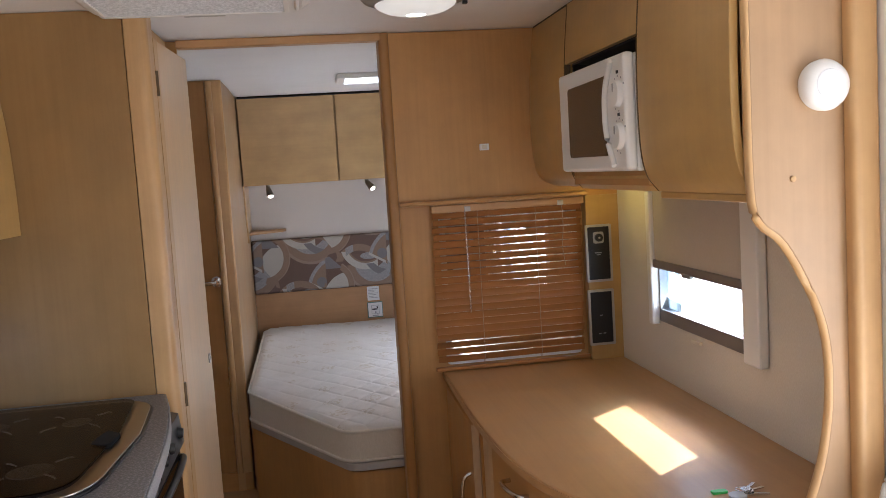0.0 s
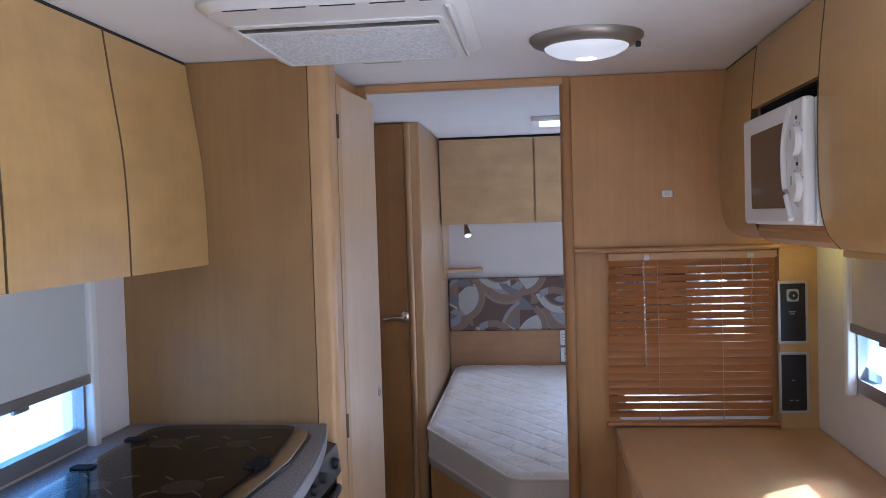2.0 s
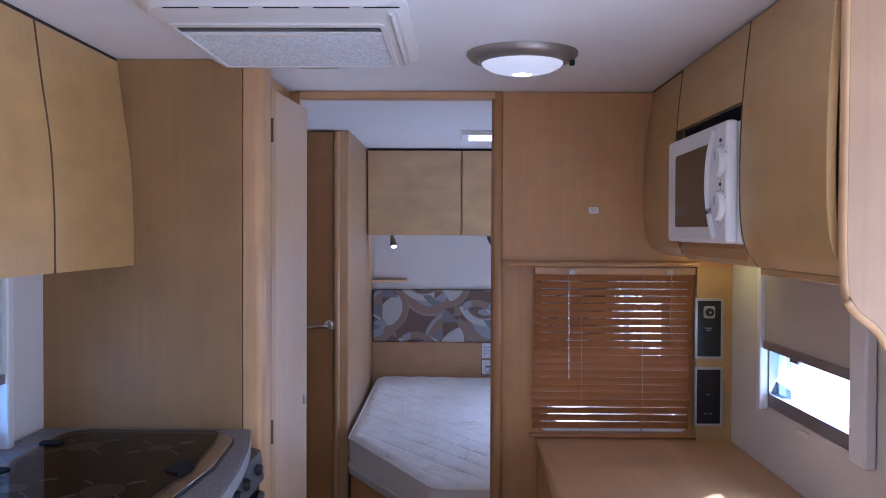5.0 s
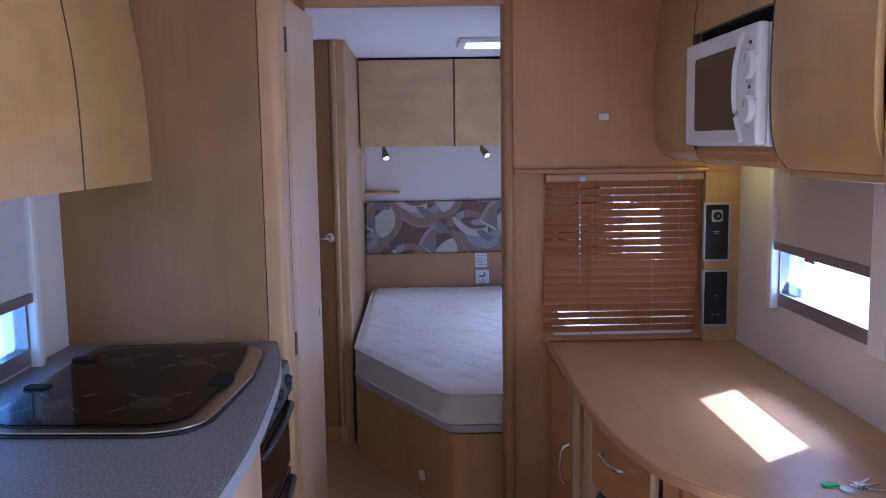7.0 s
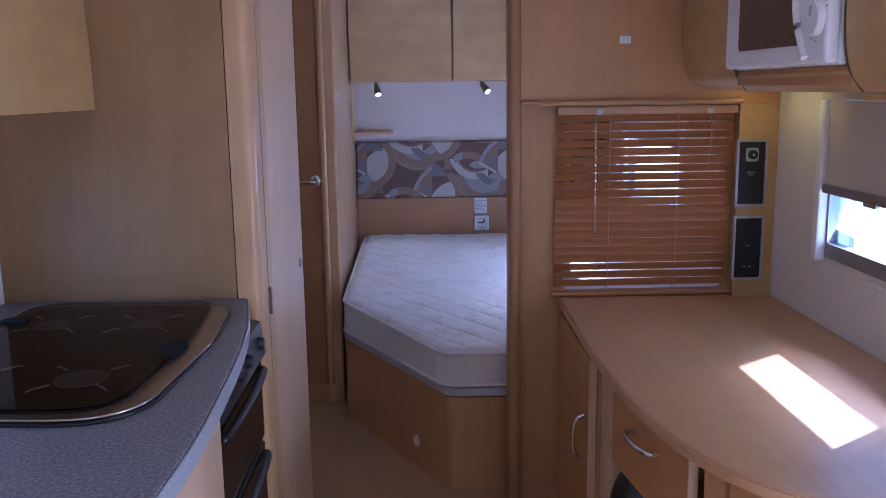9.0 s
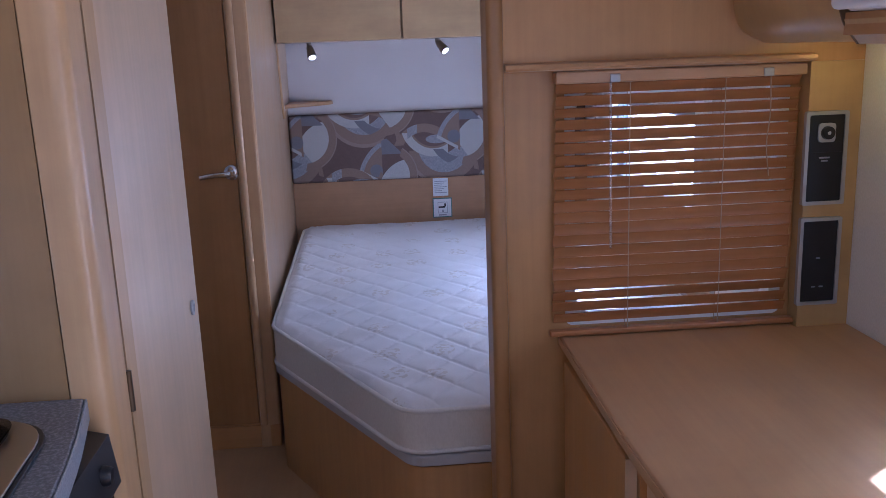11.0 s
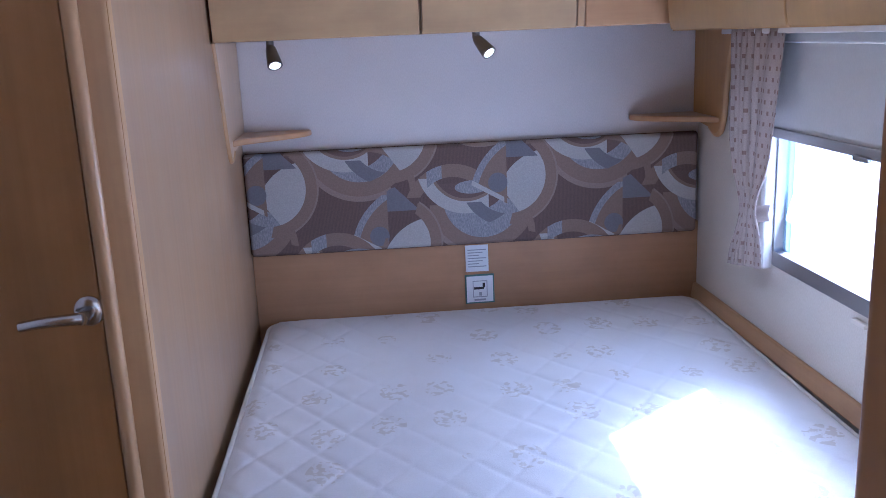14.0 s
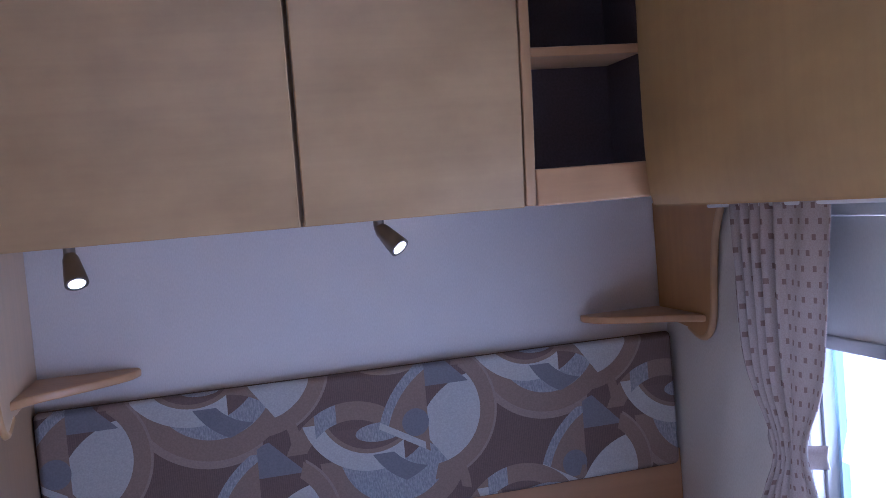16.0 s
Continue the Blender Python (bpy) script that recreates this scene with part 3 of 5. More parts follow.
# ---- windows ----
def cabin_window(name, x, out, y0, y1, z0, z1, z_blind, z_top, fabric, label, pane, rails=True):
    """A framed caravan window with a half-drawn roller blind. out: the way out, +1 or -1."""
    w = setting(thing(name, (x, (y0 + y1) / 2, z0), label, "window"))
    ins = -out
    rim_o, rim_i = rounded(rect(y0 - 0.008, y1 + 0.008, z0 - 0.008, z1 + 0.008), 0.03, 5), rounded(rect(y0 + 0.02, y1 - 0.02, z0 + 0.032, z1 - 0.014), 0.012, 5)
    xs = sorted((x - out * 0.004, x + out * 0.030))
    part("window_frame", ring_prism(rim_o, rim_i, "x", *xs), GREY, w, "grey aluminium window frame", 40)
    p = part("pane", box(*sorted((x + out * 0.018, x + out * 0.022)), y0 + 0.012, y1 - 0.012, z0 + 0.012, z1 - 0.012), pane, w)
    p.visible_shadow = False
    for ya, yb in ((y0 - 0.075, y0 + 0.01), (y1 - 0.012, y1 + 0.022)):
        part("side_rail", box(*sorted((x + ins * 0.002, x + ins * 0.03)), ya, yb, z0 - 0.02, z_top, 0.006), WHITE, w, "cream plastic blind rail")
    part("blind_cloth", box(*sorted((x + ins * 0.012, x + ins * 0.015)), y0 + 0.008, y1 - 0.008, z_blind + 0.01, z_top), fabric, w, "half-drawn roller blind")
    bar = part("blind_bar", box(*sorted((x + ins * 0.006, x + ins * 0.022)), y0 + 0.008, y1 - 0.008, z_blind - 0.012, z_blind + 0.014, 0.003), GREY, w, "grey blind bottom bar")
    mid = y0 + (y1 - y0) * 0.55
    part("pull", box(*sorted((x + ins * 0.020, x + ins * 0.032)), mid - 0.03, mid + 0.03, z_blind - 0.018, z_blind - 0.006, 0.003), GREY, bar)
    if x > 0:
        part("pane_edge", box(x + 0.024, x + 0.040, y1 - (0.085 if y1 < 3 else 0.030), y1 - 0.014, z0 + 0.014, z1 - 0.014, 0.004), FROSTED, w, "bluish moulded edge of the outer pane")
    part("head_box", box(*sorted((x + ins * 0.002, x + ins * 0.024)), y0 - 0.070, y1 + 0.020, z_top + 0.001, z_top + 0.035, 0.004), fabric, w, "slim blind cassette")
    part("sill_clip", box(*sorted((x, x + ins * 0.012)), mid - 0.035, mid + 0.02, z0 - 0.035, z0 - 0.024, 0.002), CREAM, w)
    part("stay", box(*sorted((x - out * 0.002, x + out * 0.016)), mid - 0.03, mid + 0.03, z0 + 0.010, z0 + 0.022, 0.003), BLACK, w, "black window catch")
    return w


cabin_window("window_1", XR, 1, 2.03, 2.65, 0.945, 1.40, 1.125, 1.36, BLIND, "side window over the dresser, beige blind half drawn", GLASS)
cabin_window("window_2", XR, 1, 3.92, 4.93, 0.80, 1.40, 1.155, 1.385, BED_BLIND, "bedroom side window, grey blind half drawn", GLASS)
cabin_window("window_3", XL, -1, 1.45, 2.20, 0.915, 1.36, 1.08, 1.345, BED_BLIND, "kitchen side window with a half-drawn blind", FROSTED)

# entrance door frame
ent = setting(thing("door_3", (XR, 1.02, 0.06), "open entrance doorway with a white frame and handle", "door"))
part("door_frame", box(1.075, 1.14, 0.64, 0.685, 0.03, 1.90, 0.006), WHITE, ent)
part("door_frame", box(1.058, 1.14, 1.375, 1.508, 0.03, 1.90, 0.006), WHITE, ent)
part("door_frame", box(1.075, 1.14, 0.64, 1.41, 1.86, 1.90, 0.006), WHITE, ent)
part("grab_handle", sweep(smooth_line([(1.060, 1.43, 0.735), (1.040, 1.43, 0.75), (1.030, 1.43, 0.79), (1.040, 1.43, 0.83), (1.060, 1.43, 0.845)]), 0.008, 10), WHITE, ent, "white plastic grab handle", 60)


# ---- overhead cupboards ----
def wavy(profile, thick, inward):
    """A curved board's section from its front line: points (depth, height)."""
    back = [(d + inward * thick, h) for d, h in profile]
    return profile + back[::-1]


R_PROF = smooth_line([(0.812, 1.944), (0.797, 1.80), (0.790, 1.65), (0.792, 1.50), (0.806, 1.425), (0.835, 1.385)], 4)


def front_board(y0, y1, z_lo, z_hi, prof, inward, mat, name, parent, label=""):
    line = [(d, h) for d, h in prof if z_lo <= h <= z_hi]

    def at(h):
        for (d0, h0), (d1, h1) in zip(prof, prof[1:]):
            if min(h0, h1) <= h <= max(h0, h1):
                k = (h - h0) / ((h1 - h0) or 1)
                return d0 + (d1 - d0) * k
        return prof[-1][0] if h < prof[-1][1] else prof[0][0]

    line = [(at(z_hi), z_hi)] + [p for p in line if z_lo + 0.002 < p[1] < z_hi - 0.002] + [(at(z_lo), z_lo)]
    return part(name, prism(wavy(line, 0.018, inward), "y", y0, y1, 0.002, 1), mat, parent, label, 35)


cup = thing("overhead_cupboard", (1.0, 2.2, 1.38), "maple-foil overhead cupboard with a curved front", "cupboard", "overhead cupboards")
part("body", box(0.84, XR - 0.001, 1.512, 1.974, 1.385, 1.94), MAPLE, cup)
front_board(1.512, 1.974, 1.385, 1.944, R_PROF, 1, MAPLE, "door", cup)
part("base_board", box(0.838, XR - 0.001, 1.512, 1.974, 1.368, 1.3845, 0.003), MAPLE, cup)
nook = thing("microwave_cupboard", (1.0, 2.27, 1.38), "maple cupboard with an open niche for the microwave", "cupboard", "overhead cupboards")
part("flap", prism(wavy([p for p in R_PROF if p[1] >= 1.755], 0.018, 1), "y", 1.980, 2.568, 0.002, 1), MAPLE, nook, "short flap above the niche", 35)
part("lower_rail", prism(wavy([p for p in R_PROF if p[1] <= 1.435], 0.05, 1), "y", 1.980, 2.568, 0.002, 1), MAPLE, nook, smooth=35)
part("shelf", box(0.81, XR - 0.001, 1.976, 2.572, 1.40, 1.436), BEECH_Y, nook)
# back, sides and top coloured near-black to stand for the niche's shade
part("niche_back", wall_with_holes("x", 0.985, XR - 0.002, 1.976, 2.572, 1.437, 1.94, []), SHADED, nook, "near-black back of the niche, shade put into its colour")
part("side", box(0.82, 0.984, 1.976, 1.984, 1.437, 1.94), SHADED, nook)
part("side", box(0.82, 0.984, 2.562, 2.572, 1.437, 1.94), SHADED, nook)
part("niche_top", box(0.82, 0.984, 1.985, 2.561, 1.76, 1.77), SHADED, nook)
fill = thing("corner_cupboard", (1.0, 2.78, 1.38), "maple corner cupboard with a rounded lower edge against the partition", "cupboard", "overhead cupboards")
C_PROF = smooth_line([(0.818, 1.944), (0.800, 1.80), (0.790, 1.65), (0.794, 1.50), (0.815, 1.42), (0.87, 1.388)], 4)
part("front", prism(wavy(C_PROF, 0.03, 1), "y", 2.574, 2.998, 0.002, 1), MAPLE, fill, smooth=35)
part("body", box(0.86, XR - 0.001, 2.574, 2.998, 1.404, 1.94), BEECH, fill)
setting(part("trim_ceiling_gap", box(0.818, XR, 1.512, 2.998, 1.9455, 1.9495), SEAL_GAP), "dark gap above the overhead cupboards", "trim")
strip = thing("under_cupboard_light", (1.0, 2.8, 1.37), "slim warm light under the corner cupboard", "light")
part("tube", box(0.97, 1.01, 2.62, 2.94, 1.392, 1.403, 0.003), STRIP_GLOW, strip)

for ys, prof in ((1.975, R_PROF), (2.569, R_PROF)):
    setting(part("trim_seam", prism(wavy([(d - 0.001, h) for d, h in prof], 0.02, 1), "y", ys + 0.0005, ys + 0.0035), JOINT), "dark joint between the overhead cupboards", "trim")

# side board with the sweeping edge beside the entrance
edge = smooth_line([(0.816, 1.94), (0.815, 1.65), (0.816, 1.40), (0.832, 1.335), (0.879, 1.292), (0.934, 1.19), (0.961, 1.101), (0.966, 0.99), (0.952, 0.88), (0.925, 0.79), (0.905, 0.748)], 4)
board = thing("end_board", (1.0, 1.5, 0.75), "pale wood end board with a sweeping curved edge", "panel")
part("panel", prism(edge + [(1.056, 0.748), (1.056, 1.94)], "y", 1.486, 1.508, 0.003), SIDE_WOOD, board)
part("edge_strip", sweep([(x, 1.497, z) for x, z in edge], 0.0095, 8, squash=1.15), TRIM, board, "darker wood edge strip", 60)
part("post", prism(rounded([(1.000, 1.455), (1.056, 1.455), (1.056, 1.485), (1.000, 1.485)], [0.024, 0.012, 0, 0.002], 6), "z", 0.0, 1.94), TRIM, board, "rounded post by the door", 40)
puck = thing("wall_light", (0.956, 1.486, 1.581), "round white battery push light on the end board", "light")
pm = pose(0.956, 1.4855, 1.581, 90, 0, 0)
part("body", lathe([(0, 0), (0.047, 0), (0.048, 0.012), (0.043, 0.024), (0.030, 0.031), (0.0285, 0.031)], pm, 32), WHITE, puck, smooth=50)
part("lens", lathe([(0.0285, 0.029), (0.027, 0.0325), (0.015, 0.036), (0, 0.037)], pm, 32), material("push_light_lens", (0.85, 0.85, 0.86), 0.2), puck, smooth=50)
part("screw_cap", lathe([(0, 0), (0.006, 0), (0.0055, 0.003), (0, 0.004)], pose(0.895, 1.4855, 1.411, 90, 0, 0), 14), TRIM, board, smooth=50)

# ---- microwave ----
mw = thing("microwave", (0.92, 2.25, 1.437), "white microwave oven with a dark window and two dials", "microwave")
part("body", box(0.79, 0.98, 1.992, 2.532, 1.437, 1.722, 0.006), WHITE, mw)
part("front", box(0.762, 0.792, 1.988, 2.535, 1.440, 1.724, 0.010, 3), WHITE, mw, smooth=40)
dw = smooth_line([(2.085, 1.478), (2.118, 1.53), (2.130, 1.578), (2.120, 1.63), (2.085, 1.680)], 4)
part("window", prism(dw + [(2.428, 1.676), (2.436, 1.668), (2.436, 1.490), (2.428, 1.480)], "x", 0.7585, 0.764), MICRO_GLASS, mw, "brown-tinted door window")
grip = smooth_line([(2.062, 1.452), (2.105, 1.52), (2.117, 1.580), (2.107, 1.645), (2.062, 1.710)], 5)
part("door_grip", sweep([(0.757, y, z) for y, z in grip], 0.008, 10), WHITE, mw, "curved white door grip", 60)
for kz in (1.525, 1.628):
    d = part("dial", lathe([(0, 0), (0.034, 0), (0.033, 0.010), (0.030, 0.014), (0, 0.015)], pose(0.763, 2.028, kz, 0, -90, 0), 28), WHITE, mw, "white plastic dial", 40)
    part("pointer", box(0.7465, 0.7495, 2.025, 2.031, kz + 0.004, kz + 0.024), SILVER, d)
    for k in range(9):
        an = radians(-60 + k * 30)
        part("tick", box(0.7612, 0.7632, 2.028 + 0.042 * math.sin(an) - 0.002, 2.028 + 0.042 * math.sin(an) + 0.002, kz + 0.042 * math.cos(an) - 0.002, kz + 0.042 * math.cos(an) + 0.002), PRINT_GREY, d)
    part("mark", box(0.7612, 0.7634, 2.024, 2.038, kz + 0.048, kz + 0.056), PRINT, mw)

# ---- kitchen overhead cupboards ----
L_PROF = smooth_line([(-0.815, 1.940), (-0.797, 1.80), (-0.778, 1.66), (-0.770, 1.52), (-0.768, 1.365)], 4)
doors_y = [(1.952, 2.436), (1.470, 1.948), (0.988, 1.466), (0.506, 0.984)]
for k, (ya, yb) in enumerate(doors_y):
    c = thing("kitchen_cupboard", (-0.9, (ya + yb) / 2, 1.365), "curved maple-foil kitchen wall cupboard, door closed", "cupboard", "kitchen wall cupboards")
    front_board(ya + 0.002, yb - 0.002, 1.365, 1.940, L_PROF, -1, MAPLE, "door", c)
    part("body", box(XL + 0.001, -0.84, ya, yb, 1.372, 1.93), MAPLE, c)
    part("base_board", box(-0.84, -0.788, ya, yb, 1.372, 1.386), MAPLE, c)
for ys in (1.948, 1.466, 0.984):
    setting(part("trim_seam", prism(wavy([(d + 0.001, h) for d, h in L_PROF], 0.02, -1), "y", ys + 0.0005, ys + 0.0035), JOINT), "dark joint between the kitchen cupboards", "trim")
setting(part("trim_ceiling_gap", box(XL, -0.818, 0.5, 2.436, 1.942, 1.9495), SEAL_GAP), "dark gap above the kitchen cupboards", "trim")

# ---- kitchen counter ----
CZ = 0.90
front = smooth_line([(-0.440, 2.438), (-0.400, 2.25), (-0.370, 2.03), (-0.352, 1.78), (-0.342, 1.55), (-0.347, 1.30), (-0.362, 1.0), (-0.37, 0.6)], 4)
counter = thing("kitchen_worktop", (-0.7, 1.5, 0.862), "grey speckled laminate worktop with a curved front", "worktop")
part("slab", prism([(XL + 0.001, 0.6)] + [(XL + 0.001, 2.438)] + [tuple(p) for p in front], "z", 0.862, CZ, 0.003), COUNTER, counter)
part("front_edge", prism([(x + 0.0005, y) for x, y in front] + [(x + 0.0045, y) for x, y in front[::-1]], "z", 0.8635, 0.8985, 0.0015, 1), COUNTER_EDGE, counter, "paler front edge strip", 40)
unit = thing("kitchen_base_unit", (-0.7, 1.25, 0), "pale maple kitchen base unit with plain doors", "cabinet")
off = [(x - 0.035, y) for x, y in front if y < 1.93]
part("body", prism([(XL + 0.001, 0.62), (XL + 0.001, 1.93), (off[0][0] - 0.01, 1.93)] + [(x - 0.012, y) for x, y in off[1:]], "z", 0.0, 0.86), MAPLE, unit)
for ya, yb in ((1.44, 1.925), (0.95, 1.435)):
    seg = [(x, y) for x, y in off if ya <= y <= yb]
    seg = [(seg[0][0] - 0.001, yb)] + seg + [(seg[-1][0], ya)]
    part("door", prism(seg + [(x - 0.014, y) for x, y in seg[::-1]], "z", 0.08, 0.85, 0.002), PALE, unit, smooth=30)

oven = thing("oven", (-0.7, 2.18, 0), "black built-in oven and grill with glossy doors", "oven")
part("body", box(-1.0, -0.445, 1.935, 2.432, 0.02, 0.858), BLACK, oven)
part("control_panel", prism([(-0.445, 0.855), (-0.405, 0.845), (-0.395, 0.765), (-0.445, 0.765)], "y", 1.945, 2.425, 0.004), BLACK, oven, "black control panel")
for za, zb, nm in ((0.545, 0.755, "grill_door"), (0.10, 0.535, "oven_door")):
    d = part(nm, box(-0.445, -0.408, 1.945, 2.425, za, zb, 0.008, 3), SMOKED, oven, "glossy black glass door", 40)
    part("handle", sweep(smooth_line([(-0.41, 1.965, zb - 0.03), (-0.396, 1.985, zb - 0.03), (-0.391, 2.185, zb - 0.03), (-0.396, 2.385, zb - 0.03), (-0.41, 2.405, zb - 0.03)], 5), 0.010, 10), BLACK, d, smooth=60)
for ky in (2.02, 2.12, 2.22, 2.36):
    part("knob", lathe([(0, 0), (0.016, 0), (0.015, 0.010), (0.012, 0.016), (0, 0.017)], pose(-0.402, ky, 0.806, 0, 95, 0), 20), BLACK, oven, smooth=40)

lt = thing("door_latch", (-0.43, 2.43, 0.735), "small chrome latch on the post beside the oven", "latch")
part("plate", box(-0.442, -0.418, 2.430, 2.4355, 0.712, 0.757, 0.002), CHROME, lt)
part("bolt", box(-0.437, -0.424, 2.420, 2.4298, 0.724, 0.746, 0.002), CHROME, lt)
hob = thing("gas_hob", (-0.71, 2.03, CZ), "gas hob under a closed smoked-glass lid", "hob")
hob_pts = [(-0.918, 1.632), (-0.452, 1.606), (-0.426, 2.02), (-0.452, 2.348), (-0.918, 2.352)]
hob_o = rounded(hob_pts, [0.13, 0.13, 0.20, 0.11, 0.10], 8)
ctr = Vector((-0.685, 1.98))
shrink = lambda pts, k: [tuple(ctr + (Vector(p) - ctr) * k) for p in pts]
part("seal", prism(shrink(hob_o, 1.022), "z", CZ, CZ + 0.005, 0.002), BLACK, hob)
part("rim", prism(hob_o, "z", CZ + 0.0052, CZ + 0.0100, 0.002), STEEL, hob, "brushed steel hob rim", 40)
lid_pts = rounded([(-0.905, 1.650), (-0.487, 1.626), (-0.470, 2.02), (-0.494, 2.334), (-0.905, 2.338)], [0.11, 0.10, 0.16, 0.05, 0.08], 8)
WIRE = material("wire_support", (0.85, 0.85, 0.85), 0.3, 0.8)
BOARD_GREY = material("painted_board", (0.46, 0.44, 0.42), 0.55)
LID = material("smoked_lid", (0.33, 0.29, 0.28), 0.0, Transmission_Weight=1.0, IOR=1.10)
part("tray", prism(shrink(lid_pts, 0.985), "z", CZ + 0.0101, CZ + 0.0106), material("hob_tray", (0.016, 0.015, 0.016), 0.3), hob)
lid = part("lid", prism(lid_pts, "z", CZ + 0.0172, CZ + 0.0200, 0.001), LID, hob, "smoked glass lid", 40)
for cx, cy, r in ((-0.80, 2.17, 0.042), (-0.60, 2.16, 0.034), (-0.80, 1.81, 0.030), (-0.60, 1.80, 0.046)):
    bn = part("burner", lathe([(0, 0), (r, 0), (r, 0.002), (r * 0.8, 0.003), (r * 0.75, 0.004), (0, 0.004)], pose(cx, cy, CZ + 0.0106), 20), SILVER, hob, "round gas burner", 40)
    for k in range(4):
        an = radians(45 + 90 * k)
        dx, dy = math.cos(an), math.sin(an)
        part("pan_support", sweep([(cx + dx * 0.055, cy + dy * 0.055, CZ + 0.0148), (cx + dx * 0.085, cy + dy * 0.085, CZ + 0.0148), (cx + dx * 0.095, cy + dy * 0.095, CZ + 0.0125)], 0.0019, 6), WIRE, bn, "chrome wire pan support", 60)
MATT_BLACK = material("matt_black_plastic", (0.010, 0.010, 0.011), 0.8, Specular_IOR_Level=0.2)
for hx, hy in ((-0.890, 2.18), (-0.895, 1.92)):
    part("lid_hinge", prism(rounded(rect(hx - 0.026, hx + 0.032, hy - 0.020, hy + 0.020), 0.015, 4), "z", CZ + 0.0101, CZ + 0.0235, 0.003), MATT_BLACK, hob, "black lid hinge", 40)
part("lid_clip", prism(rounded([(-0.515, 1.93), (-0.470, 1.90), (-0.462, 1.99), (-0.500, 2.03)], 0.014, 4), "z", CZ + 0.0101, CZ + 0.0225, 0.003), MATT_BLACK, hob, "black lid clip", 40)

# ---- dresser ----
DZ = 0.745
line = smooth_line([(0.430, 3.046), (0.427, 2.75), (0.425, 2.45), (0.433, 2.20), (0.448, 2.02), (0.474, 1.88), (0.513, 1.765), (0.568, 1.675), (0.645, 1.612), (0.78, 1.560), (0.92, 1.53), (1.099, 1.512)], 5)
top = thing("dresser_worktop", (0.8, 2.2, 0.716), "beech dresser worktop with a sweeping rounded front", "worktop")
part("slab", prism([tuple(p) for p in line] + [(1.099, 2.998), (0.976, 2.998), (0.976, 3.046)], "z", 0.716, DZ, 0.005, 3), TOP, top, smooth=40)
strip = [Vector(p) for p in line]
outer = []
for k, p in enumerate(strip):
    d = (strip[min(k + 1, len(strip) - 1)] - strip[max(k - 1, 0)]).normalized()
    outer.append(p + Vector((d.y, -d.x)) * 0.0022)
part("edge_band", prism([tuple(p) for p in outer] + [tuple(p) for p in strip[::-1]], "z", 0.7215, DZ - 0.0055), TRIM_Y, top, "wooden edge band", 40)
unit = thing("dresser", (0.8, 2.4, 0), "beech dresser with a door, an open drawer and a niche", "cabinet")
part("carcass", prism([(0.475, 2.994), (0.475, 2.15), (0.56, 1.86), (0.62, 1.80), (0.75, 1.64), (1.09, 1.56), (1.09, 2.994)], "z", 0.0, 0.10), BEECH, unit)
# near-black panel stands for the shade deep in the dresser niche
part("back_panel", box(0.80, 0.82, 1.75, 2.48, 0.10, 0.7155), SHADED, unit, "near-black back of the open niche, shade put into its colour")
part("door_case", box(0.450, 1.09, 2.485, 2.994, 0.10, 0.7155), BEECH, unit)
dd = part("cupboard_door", box(0.428, 0.448, 2.500, 2.985, 0.085, 0.700, 0.003), BEECH, unit, "beech cupboard door, not quite shut")
part("bow_handle", sweep(smooth_line([(0.428, 2.555, 0.40), (0.406, 2.555, 0.415), (0.397, 2.555, 0.465), (0.406, 2.555, 0.515), (0.428, 2.555, 0.53)]), 0.0055, 10), CHROME, dd, "chrome bow handle", 60)
part("door_edge", box(0.4275, 0.4485, 2.4965, 2.4995, 0.085, 0.700), PALE, dd, "pale door edge")
part("post", prism(rounded([(0.452, 2.345), (0.452, 2.475), (0.56, 2.475), (0.56, 2.345)], [0.05, 0.03, 0, 0], 6), "z", 0.10, 0.7155), PALE, unit, "rounded wooden post", 40)
dv = Vector((0.527 - 0.452, 1.885 - 2.31)).normalized()
nrm = Vector((dv.y, -dv.x))
d0, d1 = Vector((0.446, 2.290)), Vector((0.500, 1.882))
dr = part("drawer_front", prism([tuple(d0), tuple(d1), tuple(d1 - nrm * 0.02), tuple(d0 - nrm * 0.02)], "z", 0.515, 0.700, 0.003), BEECH_Y, unit, "beech drawer front, pulled out a little")
hm = d0.lerp(d1, 0.5)
hp = []
for k, o in ((-0.062, 0.0), (-0.055, 0.026), (0.0, 0.033), (0.055, 0.026), (0.062, 0.0)):
    q = hm + dv * k + nrm * o
    hp.append((q.x, q.y, 0.648))
part("bow_handle", sweep(smooth_line(hp), 0.006, 10), CHROME, dr, "chrome bow handle", 60)
part("drawer_edge", prism([tuple(d1 + dv * 0.0005), tuple(d1 + dv * 0.004), tuple(d1 + dv * 0.004 - nrm * 0.02), tuple(d1 + dv * 0.0005 - nrm * 0.02)], "z", 0.515, 0.700), PALE, dr, "pale drawer edge")
part("drawer_box", prism([tuple(d0 - nrm * 0.022), tuple(d1 - nrm * 0.022 - dv * 0.03), tuple(d1 - nrm * 0.26 - dv * 0.03), tuple(d0 - nrm * 0.26)], "z", 0.54, 0.67), BEECH, dr)
part("runner", prism([tuple(d1 - nrm * 0.024 - dv * 0.024), tuple(d1 - nrm * 0.024 - dv * 0.010), tuple(d1 - nrm * 0.24 - dv * 0.010), tuple(d1 - nrm * 0.24 - dv * 0.024)], "z", 0.60, 0.645), CHROME, dr, "metal drawer runner")
fr = [(x + 0.030, y + 0.010) for x, y in line if y < 1.865]
fr = [(0.520, 1.845)] + [p for p in fr if p[1] < 1.83 and p[0] < 1.06]
